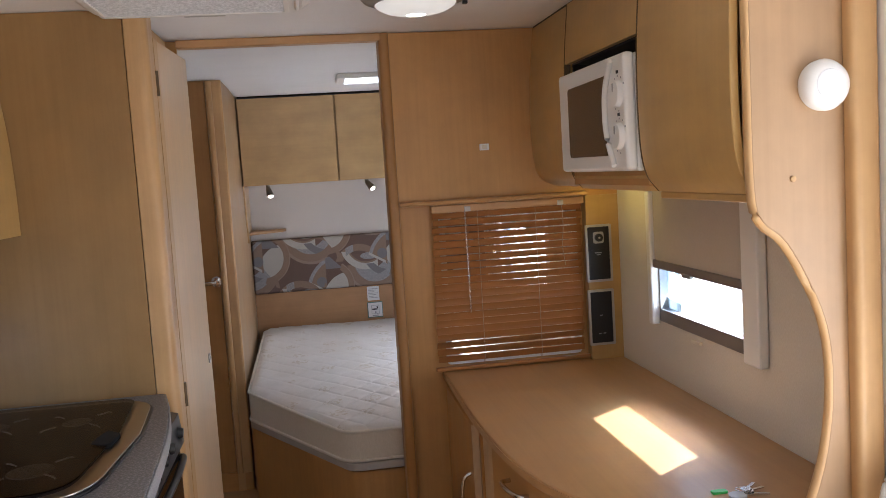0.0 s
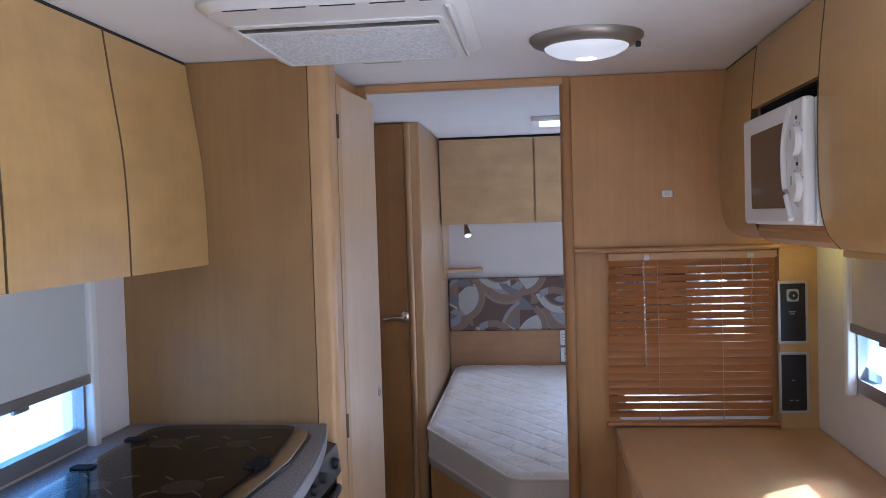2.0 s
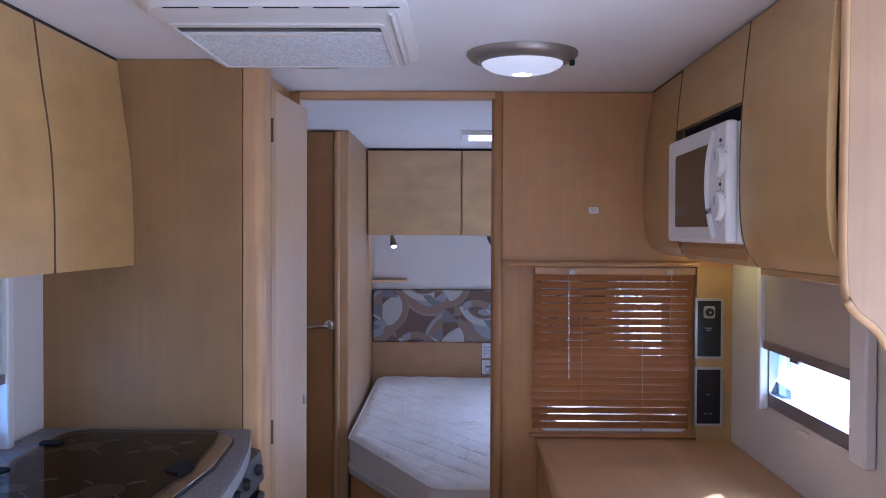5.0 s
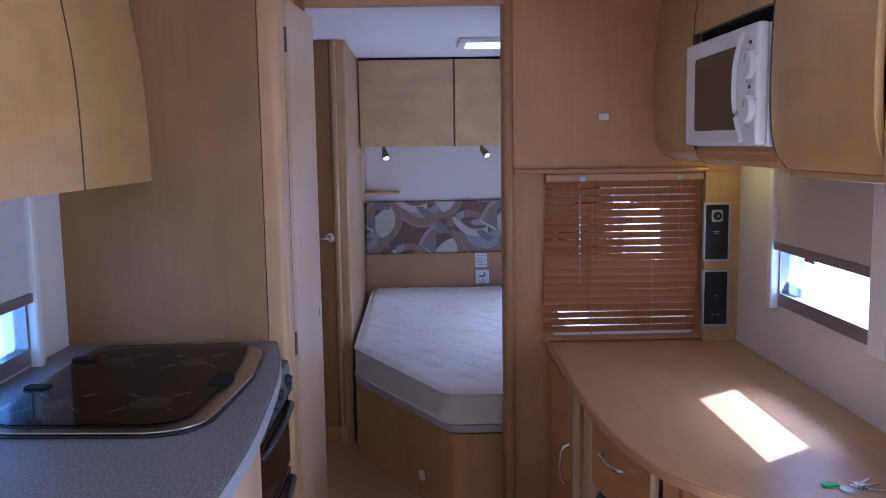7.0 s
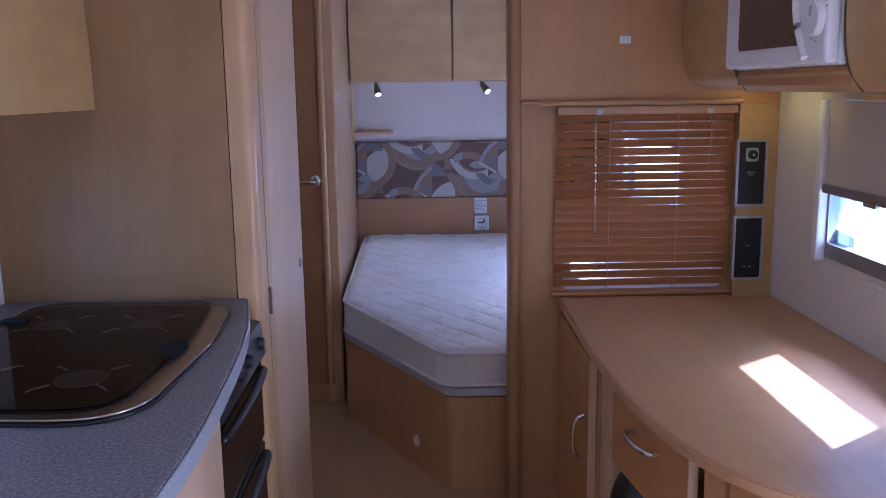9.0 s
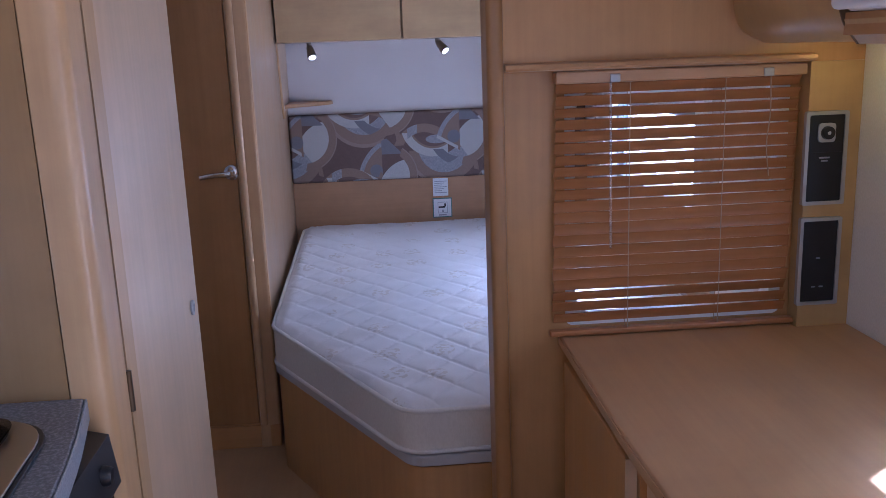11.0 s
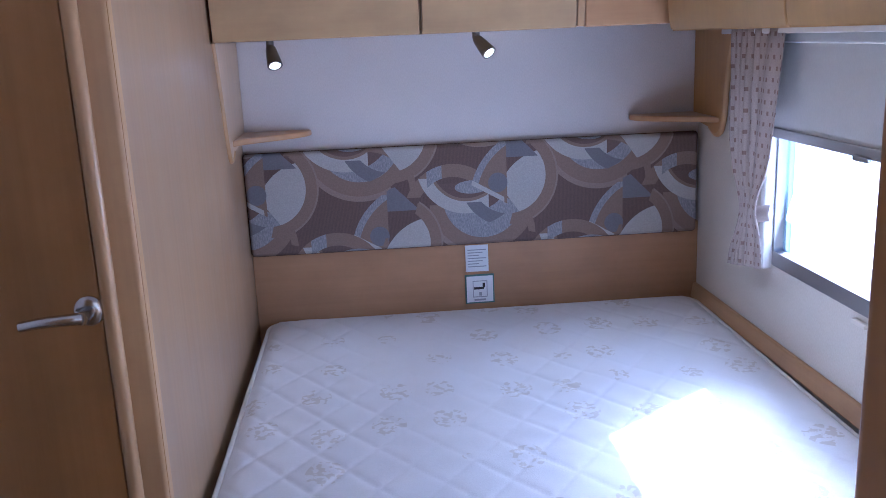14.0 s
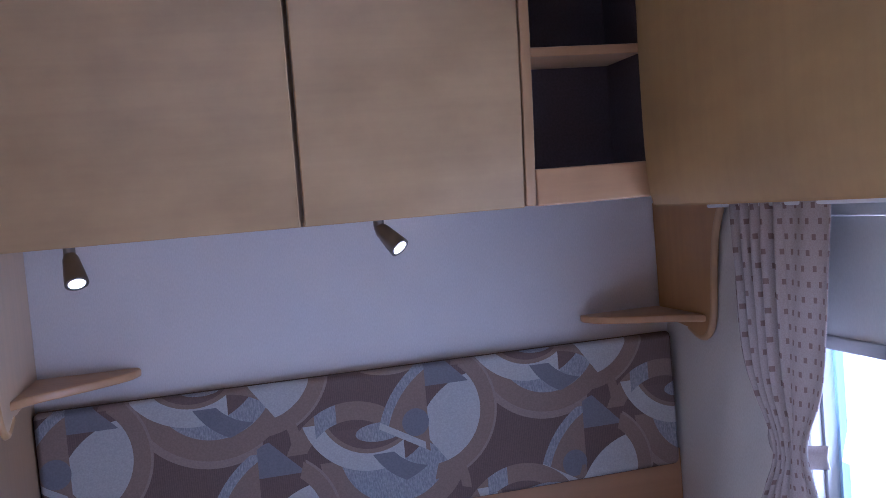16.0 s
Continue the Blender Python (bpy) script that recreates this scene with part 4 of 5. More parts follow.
part("stile", prism([fr[0], (0.540, 1.792), (0.60, 1.81), (0.585, 1.855)], "z", 0.10, 0.7155), TRIM, unit, "wooden stile beside the drawer")
rest = [p for p in fr if p[1] < 1.785]
part("front_panel", prism(rest + [(x + 0.012, y + 0.02) for x, y in rest[::-1]], "z", 0.10, 0.7155), BEECH, unit, smooth=40)
dl = [(x - 0.004, y - 0.014) for x, y in rest if x > 0.60]
part("flap", prism(dl + [(x + 0.006, y + 0.013) for x, y in dl[::-1]], "z", 0.14, 0.688, 0.003), MAPLE, unit, "light wood door with rounded edges", 30)
bag = bmesh.new()
bmesh.ops.create_icosphere(bag, subdivisions=4, radius=1.0, matrix=Matrix.Translation((0.560, 2.235, 0.34)) @ Matrix.Diagonal((0.10, 0.10, 0.20, 1)))
for v in bag.verts:
    v.co += v.co.normalized() * 0.02 * noise.noise(v.co * 9)
    v.co.z = max(v.co.z, 0.101)
    v.co.x -= 0.05 * (v.co.z - 0.10) / 0.4
tagged(part("bin_bag", bag, BAG, smooth=60), "black sack stowed in the dresser niche", "bag")

keys = thing("keys", (0.87, 1.66, DZ), "bunch of keys with a green tag on the dresser", "keys")
part("tag", prism(rounded(rect(0.80, 0.835, 1.665, 1.683), 0.006, 3), "z", DZ, DZ + 0.005, 0.001), GREEN, keys, "green plastic tag")
part("fob", lathe([(0, 0), (0.019, 0), (0.019, 0.004), (0, 0.005)], pose(0.845, 1.645, DZ), 20), SILVER, keys, smooth=40)
for k, an in enumerate((-20, 15, 40)):
    m = pose(0.862, 1.65, DZ + 0.002 + 0.003 * k, 0, 0, an)
    kb = prism(rounded(rect(0.0, 0.02, -0.010, 0.010), 0.006, 3), "z", 0, 0.0025)
    add_box(kb, 0.018, 0.052, -0.0035, 0.0035, 0.0, 0.0025)
    bmesh.ops.transform(kb, matrix=m, verts=kb.verts[:])
    part("key", kb, CHROME, keys)
rr = [(0.858 + 0.012 * math.cos(k * math.tau / 16), 1.655 + 0.012 * math.sin(k * math.tau / 16), DZ + 0.010) for k in range(16)]
part("ring", sweep(rr, 0.0012, 6, True), CHROME, keys, smooth=60)

# ---- fittings on the partition ----
led = [(2.974, 1.349), (2.970, 1.354), (2.974, 1.361), (2.9993, 1.365), (2.9993, 1.347)]
setting(part("trim_ledge", prism(led, "x", 0.306, 0.977), TRIM_X, smooth=40), "narrow wooden ledge above the blind", "trim")
sw = thing("light_switch", (0.618, 2.999, 1.54), "small white rocker switch on the partition", "switch")
part("plate", box(0.601, 0.635, 2.993, 2.9995, 1.529, 1.552, 0.002), WHITE, sw)
part("rocker", box(0.610, 0.626, 2.989, 2.9935, 1.533, 1.548, 0.0015), CREAM, sw)


def panel_unit(z0, z1, label):
    p = thing("control_panel", (1.018, 2.999, z0), label, "panel", "control panels")
    part("frame", ring_prism(rounded(rect(0.969, 1.066, z0, z1), 0.004, 2), rounded(rect(0.977, 1.058, z0 + 0.008, z1 - 0.008), 0.003, 2), "y", 2.988, 2.9995), SILVER, p, "grey panel frame")
    part("face", box(0.976, 1.059, 2.992, 2.9993, z0 + 0.007, z1 - 0.007), BLACK, p)
    return p


p1 = panel_unit(1.030, 1.238, "black control panel with a round silver dial")
part("dial_plate", prism(rounded(rect(0.998, 1.037, 1.170, 1.212), 0.008, 3), "y", 2.987, 2.9925, 0.001), SILVER, p1)
dk = part("dial", lathe([(0, 0), (0.015, 0), (0.014, 0.008), (0, 0.009)], pose(1.0175, 2.987, 1.191, 90, 0, 0), 24), BLACK, p1, smooth=40)
part("pointer", lathe([(0, 0), (0.004, 0), (0, 0.002)], pose(1.0175, 2.978, 1.191, 90, 0, 0), 12), SILVER, dk)
part("lettering", box(1.004, 1.028, 2.9905, 2.9925, 1.134, 1.1375), PRINT_GREY, p1)
part("lettering", box(1.009, 1.024, 2.9905, 2.9925, 1.127, 1.130), PRINT_GREY, p1)
part("divider", box(0.980, 1.055, 2.9905, 2.9925, 1.146, 1.1475), SEAL_GAP, p1)
p2 = panel_unit(0.797, 1.001, "black switch panel with small grey marks")
for zz, xa in ((0.905, 1.012), (0.838, 1.004), (0.838, 1.022)):
    part("switch_mark", box(xa, xa + 0.009, 2.9905, 2.9925, zz, zz + 0.003), PRINT_GREY, p2)

CORD = material("blind_cord", (0.40, 0.30, 0.20), 0.8)
vb = thing("venetian_blind", (0.69, 2.98, 0.75), "orange-brown wooden venetian blind, slats half open", "blind")
part("head_rail", box(0.418, 0.974, 3.005, 3.044, 1.318, 1.344, 0.003), TRIM_X, vb, "pale wooden head rail")
for bx in (0.535, 0.875):
    part("bracket", box(bx, bx + 0.022, 3.000, 3.009, 1.318, 1.336, 0.002), SILVER, vb, "small metal bracket")
z = 1.306
slat_mesh = None
k = 0
while z > 0.772:
    an = radians((80 if 0.865 < z < 1.06 else 52 if z > 1.24 else 62) + 4 * math.sin(k * 1.7))
    if slat_mesh is None:
        sb = bmesh.new()
        rows = []
        for j in range(6):
            w = (j / 5 - 0.5) * 0.0262
            crown = 0.0016 * (1 - (2 * j / 5 - 1) ** 2)
            rows.append([sb.verts.new((xx, w, crown + th)) for xx in (-0.274, 0.272) for th in (0.0, 0.0018)])
        for r0, r1 in zip(rows, rows[1:]):
            sb.faces.new((r0[1], r0[3], r1[3], r1[1]))
            sb.faces.new((r0[0], r1[0], r1[2], r0[2]))
            sb.faces.new((r0[0], r0[1], r1[1], r1[0]))
            sb.faces.new((r0[2], r1[2], r1[3], r0[3]))
        sb.faces.new((rows[0][0], rows[0][2], rows[0][3], rows[0][1]))
        sb.faces.new((rows[-1][0], rows[-1][1], rows[-1][3], rows[-1][2]))
        s = part("slat", sb, SLAT, vb, smooth=40)
        slat_mesh = s.data
    else:
        s = new("slat", slat_mesh)
        s.parent = vb
    s.matrix_parent_inverse = vb.matrix_world.inverted()
    s.matrix_basis = Matrix.Translation((0.695 - 0.020 * (1.31 - z) + 0.002 * math.sin(k * 2.3), 3.023, z)) @ Matrix.Rotation(-an, 4, "X") @ Matrix.Rotation(radians(0.35 * math.sin(k * 3.1)), 4, "Y")
    z -= 0.0258
    k += 1
part("bottom_rail", box(0.402, 0.978, 3.012, 3.035, 0.748, 0.762, 0.004), SLAT, vb, "wooden bottom rail")
for cx in (0.582, 0.794):
    for cy in (3.012, 3.034):
        part("ladder_cord", sweep([(cx, cy, 0.762), (cx, cy, 1.318)], 0.0010, 6), CORD, vb)
part("tilt_rod", sweep([(0.535, 2.999, 1.32), (0.537, 2.997, 0.955)], 0.0026, 8), CLEAR, vb, "clear plastic tilting rod", 60)
part("pull_cord", sweep(smooth_line([(0.89, 3.002, 1.32), (0.891, 2.999, 1.24), (0.885, 2.998, 1.17), (0.893, 2.998, 1.10)]), 0.0013, 6), CORD, vb)

# ---- ceiling fittings ----
rl = thing("roof_light", (-0.25, 2.1, ZC), "white roof light with a pleated blind, closed", "skylight")
r_out = rounded(rect(-0.540, 0.040, 1.765, 2.475), 0.09, 7)
r_mid = rounded(rect(-0.520, 0.018, 1.790, 2.455), 0.075, 7)
r_in = rounded(rect(-0.497, -0.030, 1.955, 2.425), 0.012, 7)
bm = bmesh.new()
loops = [[bm.verts.new((x, y, z)) for x, y in pts] for pts, z in ((r_out, ZC - 0.001), (r_out, 1.943), (r_mid, 1.929), (r_in, 1.927), (r_in, 1.945))]
for la, lb_ in zip(loops, loops[1:]):
    for k in range(len(la)):
        bm.faces.new((la[k], la[(k + 1) % len(la)], lb_[(k + 1) % len(la)], lb_[k]))
part("frame", bm, WHITE, rl, "white moulded plastic frame", 25)
lip_o, lip_i = rounded(rect(-0.508, -0.018, 1.930, 2.436), 0.02, 7), rounded(rect(-0.498, -0.029, 1.954, 2.426), 0.012, 7)
part("lip", ring_prism(lip_o, lip_i, "z", 1.9235, 1.9272), WHITE, rl, smooth=30)
part("ridge", sweep([(0.004, 1.84, 1.9275), (0.004, 2.40, 1.9275)], 0.006, 8), WHITE, rl, smooth=60)
PLEAT = speckled("pleated_blind", [(0.35, (0.50, 0.51, 0.52)), (0.65, (0.78, 0.79, 0.80))], 130, 0.8, 0.5)
bl = bmesh.new()
pr = None
ny = 36
for k in range(ny + 1):
    y = 2.022 + (2.425 - 2.022) * k / ny
    zz = 1.9265 + (0.004 if k % 2 else 0)
    row = [bl.verts.new((-0.497, y, zz)), bl.verts.new((-0.030, y, zz))]
    if pr:
        bl.faces.new((pr[0], pr[1], row[1], row[0]))
    pr = row
part("pleated_blind", bl, PLEAT, rl, "pleated white blind")
# dark blue strip fills the gap between frame lip and blind rail
part("dark_slot", box(-0.497, -0.030, 1.956, 2.008, 1.9265, 1.931), material("dark_blue_slot", (0.012, 0.035, 0.06), 0.25), rl, "dark blue strip in the gap before the blind")
part("blind_rail", box(-0.497, -0.030, 2.008, 2.032, 1.9235, 1.931, 0.002), WHITE, rl)
part("rail_grip", box(-0.33, -0.20, 2.030, 2.042, 1.921, 1.927, 0.002), CREAM, rl)
part("catch", box(-0.30, -0.19, 2.440, 2.462, 1.925, 1.9285, 0.001), SILVER, rl, "grey plastic catch")
for k in range(5):
    part("vent_slot", box(-0.47 + k * 0.105, -0.395 + k * 0.105, 1.795, 1.800, 1.9275, 1.9295), SEAL_GAP, rl)

cl = thing("ceiling_lamp", (0.322, 2.36, ZC), "round pewter ceiling lamp with lit frosted glass", "lamp")
lm = pose(0.322, 2.36, ZC, 180, 0, 0)
part("rim", lathe([(0.0, 0.0), (0.150, 0.0), (0.150, 0.008), (0.140, 0.019), (0.116, 0.028), (0.108, 0.029)], lm, 48), material("lamp_rim_metal", (0.40, 0.385, 0.34), 0.42, 0.8), cl, "brushed pewter rim", 50)
part("shade", lathe([(0.112, 0.027), (0.106, 0.036), (0.085, 0.047), (0.055, 0.055), (0.025, 0.0585), (0, 0.059)], lm, 48), LAMP_GLASS, cl, "frosted glass shade, lit", 60)
part("bulb", lathe([(0.030, 0.0578), (0.016, 0.0600), (0, 0.0605)], lm, 24), BULB, cl, smooth=60)
part("pull_switch", box(0.448, 0.462, 2.335, 2.35, 1.913, 1.928, 0.003), BLACK, cl)

bp = thing("bedroom_ceiling_light", (0.36, 4.24, ZC), "flat rectangular white ceiling light, lit", "lamp")
part("frame", box(0.165, 0.585, 4.115, 4.36, 1.925, ZC - 0.001, 0.006), WHITE, bp)
part("diffuser", box(0.205, 0.555, 4.135, 4.34, 1.920, 1.9255, 0.002), PANEL_GLOW, bp, "glowing diffuser")

# ---- bed ----
BX0, BX1, BY0, BY1, BZ0, BZ1 = -0.345, 1.072, 3.205, 5.452, 0.386, 0.522
outline = rounded([(BX0, 3.95), (0.065, BY0), (BX1, BY0 + 0.012), (BX1, BY1), (BX0, BY1)], [0.10, 0.10, 0.07, 0.07, 0.07], 6)


def span(y):
    xs = []
    n = len(outline)
    for i in range(n):
        (xa, ya), (xb, yb) = outline[i], outline[(i + 1) % n]
        if (ya - y) * (yb - y) <= 0 and abs(ya - yb) > 1e-9:
            xs.append(xa + (xb - xa) * (y - ya) / (yb - ya))
    return (min(xs), max(xs)) if xs else (0.5, 0.5)


def rise(y):
    return 0.038 * (y - BY0) / (BY1 - BY0)


mt = thing("mattress", (0.4, 4.4, BZ0), "bare white quilted mattress with a cut-off corner", "mattress")
bm = bmesh.new()
NX, NY = 230, 360
grid = []
ys = [BY0 + 0.0015 + (BY1 - BY0 - 0.003) * j / NY for j in range(NY + 1)]
for y in ys:
    xa, xb = span(y)
    row = []
    for i in range(NX + 1):
        x = xa + (xb - xa) * i / NX
        d = min(x - xa, xb - x, y - BY0, BY1 - y)
        p, q = (x / 0.138 + y / 0.180), (x / 0.138 - y / 0.180)
        gap = min(abs(p - round(p)), abs(q - round(q))) * 0.11
        puff = 1 - math.exp(-gap / 0.008) - 0.25 * max(0.0, 1 - gap / 0.0025)
        wrinkle = 0.006 * noise.noise(Vector((x * 3.2, y * 3.2, 0.3))) + 0.0035 * noise.noise(Vector((x * 9, y * 12, 2.0)))
        e = min(1.0, max(0.0, d) / 0.05)
        z = BZ1 - 0.016 * (1 - e) ** 2 + (0.0042 * (0.80 + 0.9 * noise.noise(Vector((x * 2.3, y * 2.3, 5.0)))) * puff + wrinkle) * min(1.0, e * 1.5) - 0.004 + rise(y)
        row.append(bm.verts.new((x, y, z)))
    grid.append(row)
for r0, r1 in zip(grid, grid[1:]):
    for i in range(NX):
        bm.faces.new((r0[i], r0[i + 1], r1[i + 1], r1[i]))
part("quilted_top", bm, MATTRESS, mt, "quilted white cover with a faint flower print", 180)
bm = prism(outline, "z", BZ0, BZ1 - 0.016)
for v in bm.verts:
    v.co.z += rise(v.co.y) * (1 if v.co.z > 0.45 else 0)
part("border", bm, MAT_SIDE, mt, "cream mattress border", 40)
for zz in (BZ0 + 0.006, BZ1 - 0.018):
    part("piping", sweep([(x, y, zz + (rise(y) if zz > 0.45 else 0)) for x, y in outline], 0.0065, 8, True), PIPING, mt, "corded edge", 60)

bb = thing("divan_bed", (0.4, 4.3, 0), "beech bed base with an angled corner and white slatted board", "bed")
b_out = rounded([(-0.335, 3.965), (0.085, 3.215), (1.085, 3.225), (1.085, 5.495), (-0.365, 5.495), (-0.365, 4.18)], [0.0, 0.07, 0, 0, 0, 0], 5)
part("plinth", prism(b_out, "z", 0.0, 0.344), BEECH, bb, smooth=30)
b_in = rounded([(-0.345, 3.958), (0.078, 3.200), (1.072, 3.208), (1.072, 5.49), (-0.36, 5.49), (-0.36, 4.19)], [0.0, 0.07, 0, 0, 0, 0], 5)
part("bed_board", prism(b_in, "z", 0.352, 0.383, 0.004), BOARD_GREY, bb, "white bed board")
ra = math.degrees(math.atan2(3.215 - 3.965, 0.085 + 0.335))
part("vent_ring", lathe([(0.011, 0), (0.022, 0), (0.022, 0.004), (0.014, 0.006), (0.011, 0.003)], pose(-0.036, 3.418, 0.105) @ pose(0, 0, 0, 0, 0, ra) @ pose(0, 0, 0, 90, 0, 0), 24), CREAM, bb, "cream ring round a hole", 40)
setting(part("trim_bed_rail", prism(rounded([(1.080, 0.535), (1.099, 0.535), (1.099, 0.585), (1.088, 0.585)], [0.004, 0, 0, 0.008], 4), "y", 3.06, 5.498), TRIM_Y, smooth=40), "wooden rail along the wall beside the mattress", "trim")
setting(part("wall_behind_bed", box(-0.386, XR - 0.001, 5.478, 5.499, 0.40, 0.80), BED_WOOD), "beech lower panel behind the bed", "wall panel")

hb = thing("headboard", (0.35, 5.46, HB_Z0), "padded headboard in brown, grey and cream ring-print cloth", "headboard")
part("cushion", box(HB_X0 + 0.002, HB_X1, 5.445, 5.486, HB_Z0, HB_Z1, 0.014, 4), HEADBOARD, hb, "ring-print upholstery", 40)
part("back_board", box(HB_X0 + 0.004, HB_X1 - 0.002, 5.4865, 5.4985, HB_Z0 + 0.030, HB_Z1 - 0.004), BEECH_X, hb, "plain backing board")
part("welt", sweep([(x, 5.462, zz) for x, zz in rounded(rect(HB_X0 + 0.003, HB_X1 - 0.001, HB_Z0 + 0.001, HB_Z1 - 0.001), 0.012, 4)], 0.0035, 6, True), material("welt_cloth", (0.10, 0.065, 0.05), 0.9), hb, "dark seam cord", 60)

# the little notice and the switch below the headboard
nt = tagged(part("notice", box(0.309, 0.385, 5.474, 5.4775, 0.672, 0.762), PAPER), "small white printed notice stuck below the headboard", "notice")
for k in range(7):
    wdt = 0.062 - 0.012 * (k % 3)
    part("print_line", box(0.316, 0.316 + wdt, 5.4725, 5.4745, 0.745 - k * 0.0095, 0.748 - k * 0.0095), PRINT_GREY, nt)
al = thing("safety_sign", (0.352, 5.477, 0.562), "square white pictogram sign in a green-edged holder", "sign")
part("holder", box(0.304, 0.402, 5.470, 5.4775, 0.562, 0.662, 0.002), material("sign_edge", (0.10, 0.19, 0.16), 0.4), al)
part("face", box(0.309, 0.397, 5.467, 5.4695, 0.568, 0.657), PAPER, al)
part("pictogram", ring_prism(rect(0.329, 0.378, 0.585, 0.642), rect(0.3315, 0.3755, 0.5875, 0.6395), "y", 5.4655, 5.4668), PRINT_GREY, al)
part("pictogram", box(0.333, 0.366, 5.4652, 5.4668, 0.612, 0.620), PRINT, al)
part("pictogram", box(0.362, 0.370, 5.4652, 5.4668, 0.618, 0.634), PRINT, al)
part("pictogram", box(0.350, 0.359, 5.4652, 5.4668, 0.590, 0.602), PRINT_GREY, al)
part("pictogram", box(0.333, 0.372, 5.4652, 5.4668, 0.573, 0.579), PRINT_GREY, al)

# ---- cupboards over the bed ----
B_PROF = smooth_line([(5.015, 1.935), (5.022, 1.80), (5.035, 1.66), (5.052, 1.52), (5.062, 1.448)], 4)


def bed_front(x0, x1, mat, parent, name="door", z_lo=1.448, z_hi=1.935, label=""):
    ln = [p for p in B_PROF if z_lo - 0.001 <= p[1] <= z_hi + 0.001]
    return part(name, prism(ln + [(d + 0.018, h) for d, h in ln[::-1]], "x", x0, x1, 0.002, 1), mat, parent, label, 35)


for xa, xb in ((-0.372, 0.168), (0.176, 0.590)):
    c = thing("bed_cupboard", ((xa + xb) / 2, 5.3, 1.45), "pale maple overhead cupboard above the bed, closed", "cupboard", "bed cupboards")
    bed_front(xa, xb, MAPLE_X, c)
    part("body", box(xa - 0.004, xb + 0.004, 5.085, YB - 0.001, 1.456, 1.94), MAPLE_X, c)
    part("base_board", box(xa - 0.002, xb + 0.002, 5.07, YB - 0.001, 1.446, 1.4555), MAPLE_X, c)
setting(part("trim_ceiling_gap", box(-0.37, 1.09, 5.03, YB, 1.941, 1.9495), SEAL_GAP), "dark gap above the bed cupboards", "trim")
# dark speckled colour for the inner faces of the open shelves
SHELF_INSIDE = speckled("shelf_inside", [(0.35, (0.07, 0.052, 0.056)), (0.65, (0.10, 0.075, 0.078))], 200, 0.8, 0.1)
nk = thing("open_shelf_unit", (0.7, 5.25, 1.45), "open corner shelves with dark insides between the cupboards", "shelf")
part("side", prism([(d - 0.004, h) for d, h in B_PROF] + [(5.49, 1.448), (5.49, 1.935)], "x", 0.592, 0.612, 0.003), TRIM, nk, "rounded wooden side board", 40)
part("side", prism([(d, h) for d, h in B_PROF] + [(5.49, 1.448), (5.49, 1.935)], "x", 0.848, 0.857), TRIM, nk)
part("bottom_rail", box(0.613, 0.847, 5.052, 5.075, 1.446, 1.516, 0.003), TRIM_X, nk)
part("bottom", box(0.613, 0.847, 5.075, 5.49, 1.50, 1.514), SHELF_INSIDE, nk)
part("inner_back", box(0.613, 0.847, 5.20, 5.22, 1.515, 1.94), SHELF_INSIDE, nk, "dark back sheet")
part("inner_side", box(0.6125, 0.616, 5.06, 5.20, 1.515, 1.94), SHELF_INSIDE, nk)
part("inner_side", box(0.844, 0.8475, 5.06, 5.20, 1.515, 1.94), SHELF_INSIDE, nk)
part("shelf", box(0.613, 0.847, 5.045, 5.20, 1.724, 1.742, 0.002), TRIM_X, nk)

S_PROF = smooth_line([(0.838, 1.935), (0.832, 1.80), (0.829, 1.65), (0.829, 1.53), (0.833, 1.46), (0.840, 1.428)], 4)
for ya, yb in ((4.366, 5.032), (3.74, 4.360), (3.06, 3.734)):
    c = thing("bedside_cupboard", (0.95, (ya + yb) / 2, 1.43), "maple overhead cupboard above the bedroom window", "cupboard", "bedroom side cupboards")
    front_board(ya, yb, 1.430, 1.935, S_PROF, 1, MAPLE, "door", c)
    part("body", box(0.862, XR - 0.001, ya, yb, 1.436, 1.94), MAPLE, c)
    part("base_board", box(0.845, XR - 0.001, ya, yb, 1.426, 1.4355), MAPLE, c)


def curved_shelf(points, z, parent):
    return part("shelf", prism(points, "z", z - 0.009, z + 0.009, 0.005, 3), TRIM_X, parent, "rounded corner shelf", 50)


ls = thing("corner_shelf", (-0.30, 5.4, 1.12), "small wooden corner shelf on a curved bracket board", "shelf", "corner shelves")
curved_shelf([(-0.383, 5.497), (-0.17, 5.497)] + smooth_line([(-0.165, 5.48), (-0.185, 5.43), (-0.26, 5.36), (-0.34, 5.30), (-0.383, 5.24)], 4), 1.160, ls)
lb = smooth_line([(5.095, 1.447), (5.12, 1.38), (5.145, 1.29), (5.165, 1.20), (5.19, 1.135), (5.225, 1.115), (5.27, 1.135)], 4)
part("bracket_board", prism(lb + [(5.497, 1.15), (5.497, 1.447)], "x", -0.389, -0.376, 0.002), PALE, ls)
part("edge_strip", sweep([(-0.381, y, z) for y, z in lb], 0.0085, 8), TRIM, ls, smooth=60)
rs = thing("corner_shelf", (0.98, 5.4, 1.12), "small wooden corner shelf with a side board by the curtain", "shelf", "corner shelves")
curved_shelf([(1.078, 5.497), (0.865, 5.497)] + smooth_line([(0.862, 5.48), (0.88, 5.43), (0.95, 5.37), (1.02, 5.33), (1.078, 5.275)], 4), 1.156, rs)
rb = smooth_line([(5.19, 1.424), (5.225, 1.35), (5.245, 1.25), (5.255, 1.17), (5.275, 1.125), (5.31, 1.108), (5.36, 1.125)], 4)
part("side_board", prism(rb + [(5.497, 1.14), (5.497, 1.424)], "x", 1.080, 1.095, 0.003), BEECH, rs, smooth=40)
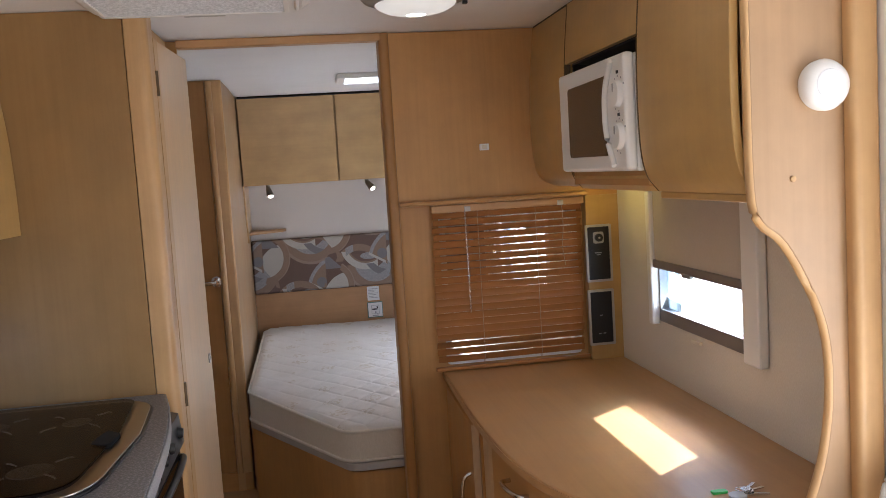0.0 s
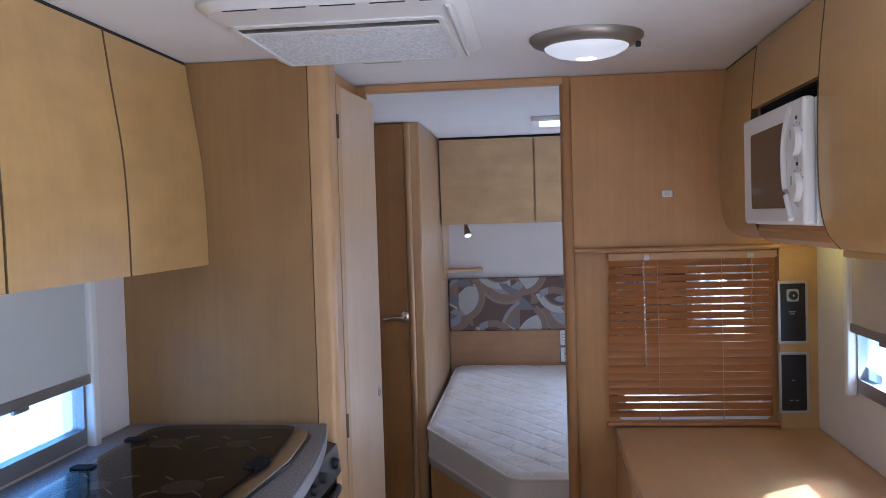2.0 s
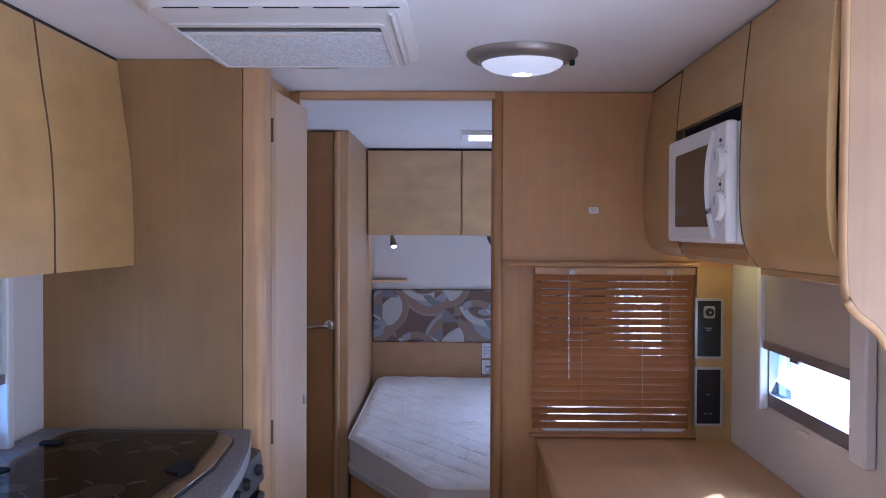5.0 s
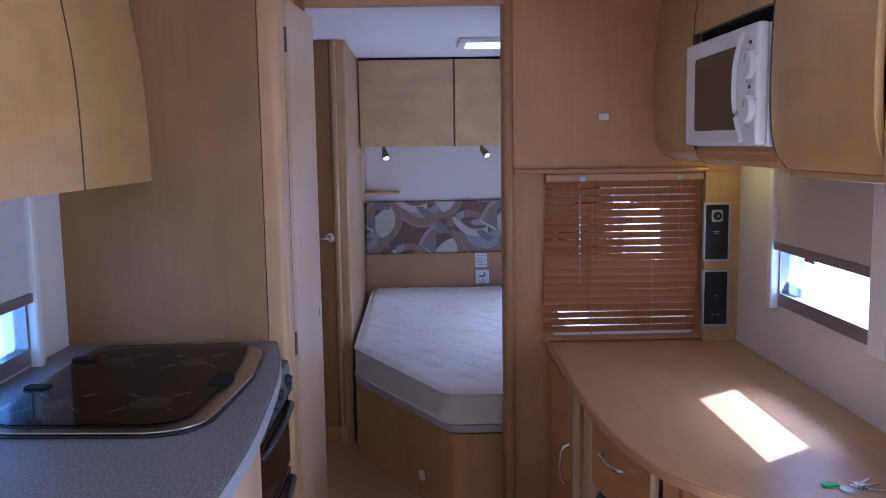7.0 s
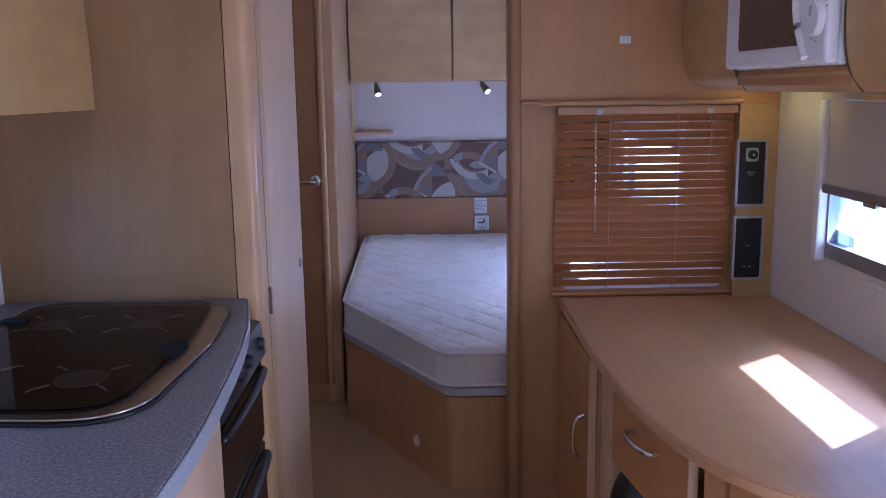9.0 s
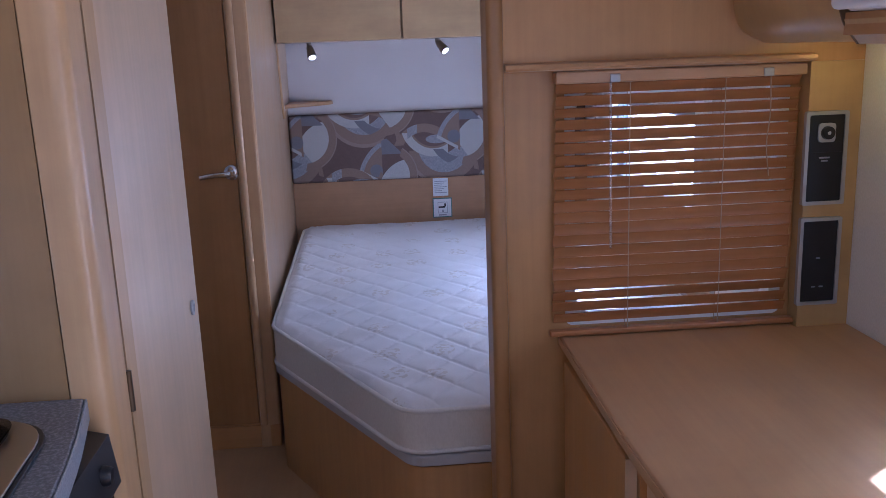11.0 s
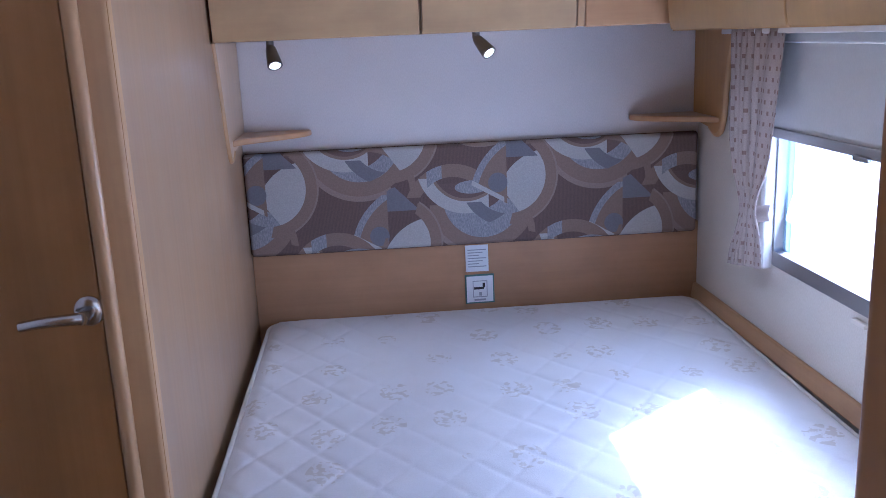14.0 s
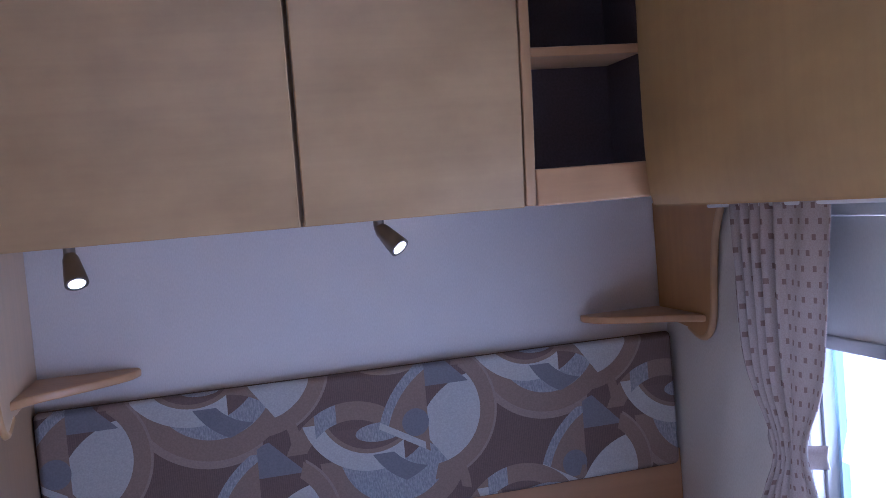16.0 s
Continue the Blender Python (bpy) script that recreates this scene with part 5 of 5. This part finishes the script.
part("edge_strip", sweep([(1.0875, y, z) for y, z in rb], 0.009, 8), TRIM, rs, smooth=60)


def spot(x, y, z, lean, label):
    s = thing("spot_lamp", (x, y, z), label, "lamp", "reading spots")
    part("mount", lathe([(0, 0), (0.011, 0), (0.011, 0.016), (0.007, 0.020), (0, 0.020)], pose(x, y, z, 180, 0, 0), 16), PEWTER, s, smooth=40)
    m = pose(x, y, z - 0.016) @ pose(0, 0, 0, *lean)
    part("head", lathe([(0, 0.004), (0.010, 0.004), (0.0150, -0.01), (0.0190, -0.040), (0.0215, -0.062), (0.0215, -0.066), (0.0185, -0.0655)], m, 24), PEWTER, s, "pewter lamp head", 45)
    part("bulb", lathe([(0.0185, -0.0645), (0.012, -0.0665), (0, -0.0672)], m, 20), SPOT_GLOW, s, "lit bulb", 60)
    lamp = bpy.data.lights.new("spot_light", "SPOT")
    lamp.energy, lamp.spot_size, lamp.spot_blend, lamp.shadow_soft_size, lamp.color = 1.1, radians(95), 0.6, 0.015, (1.0, 0.94, 0.84)
    lo = new("spot_light", lamp)
    lo.matrix_world = m @ Matrix.Translation((0, 0, -0.072))
    return s


spot(-0.246, 5.25, 1.446, (-34, -14, 0), "small pewter reading spot, lit")
spot(0.341, 5.25, 1.446, (-34, -36, 0), "small pewter reading spot tilted aside, lit")

# ---- curtain ----
cu = thing("curtain", (1.06, 4.95, 0.75), "tied-back beige curtain with small brown squares", "curtain")
bm = bmesh.new()
uv = bm.loops.layers.uv.new("UVMap")
rows, NU, NV = [], 64, 44
for j in range(NV + 1):
    v = j / NV
    z = 1.424 - v * (1.424 - 0.772)
    pinch = math.exp(-((z - 0.945) / 0.10) ** 2)
    y0 = 5.075 - 0.085 * pinch - 0.030 * v
    y1 = 4.775 + 0.030 * pinch + 0.070 * v
    zs = 0.030 * v ** 3
    row = []
    for i in range(NU + 1):
        u = i / NU
        near = min(1.0, max(0.0, (u - 0.42) / 0.16))
        gather = math.sin(math.tau * 4.5 * u / 0.5 + 0.8 * math.sin(v * 4)) * 0.026 * (1 - 0.5 * pinch)
        panel = 0.004 * math.sin(u * 21 + v * 5) + 0.004 * math.sin(v * 17 + u * 6) * pinch - 0.010
        xx = 1.042 + gather * (1 - near) + panel * near - 0.012 * pinch
        row.append((bm.verts.new((min(xx, 1.066), y0 + (y1 - y0) * u, z + zs * u)), u, v))
    rows.append(row)
for r0, r1 in zip(rows, rows[1:]):
    for i in range(NU):
        q = (r0[i], r0[i + 1], r1[i + 1], r1[i])
        f = bm.faces.new([p[0] for p in q])
        for lp, p in zip(f.loops, q):
            lp[uv].uv = (p[1] * 2.2 if p[1] < 0.45 else p[1] + 0.54, p[2])
cloth = part("cloth", bm, CURTAIN, cu, smooth=180)
solid = cloth.modifiers.new("thickness", "SOLIDIFY")
solid.thickness = 0.002
tie = [(1.040, 5.005, 0.955), (1.026, 4.96, 0.945), (1.026, 4.89, 0.945), (1.044, 4.835, 0.955)]
bm = bmesh.new()
pts = smooth_line(tie, 5)
prev = None
for x, y, z in pts:
    row = [bm.verts.new((x, y, z + 0.022)), bm.verts.new((x - 0.004, y, z)), bm.verts.new((x, y, z - 0.022))]
    if prev:
        for k in range(2):
            bm.faces.new((prev[k], row[k], row[k + 1], prev[k + 1]))
    prev = row
tb = part("tie_band", bm, CURTAIN, cu, "matching tie-back band", 60)
tb.modifiers.new("thickness", "SOLIDIFY").thickness = 0.003
setting(part("trim_curtain_rail", box(1.03, 1.06, 3.80, 5.16, 1.410, 1.4245, 0.003), WHITE), "white curtain rail under the cupboards", "trim")
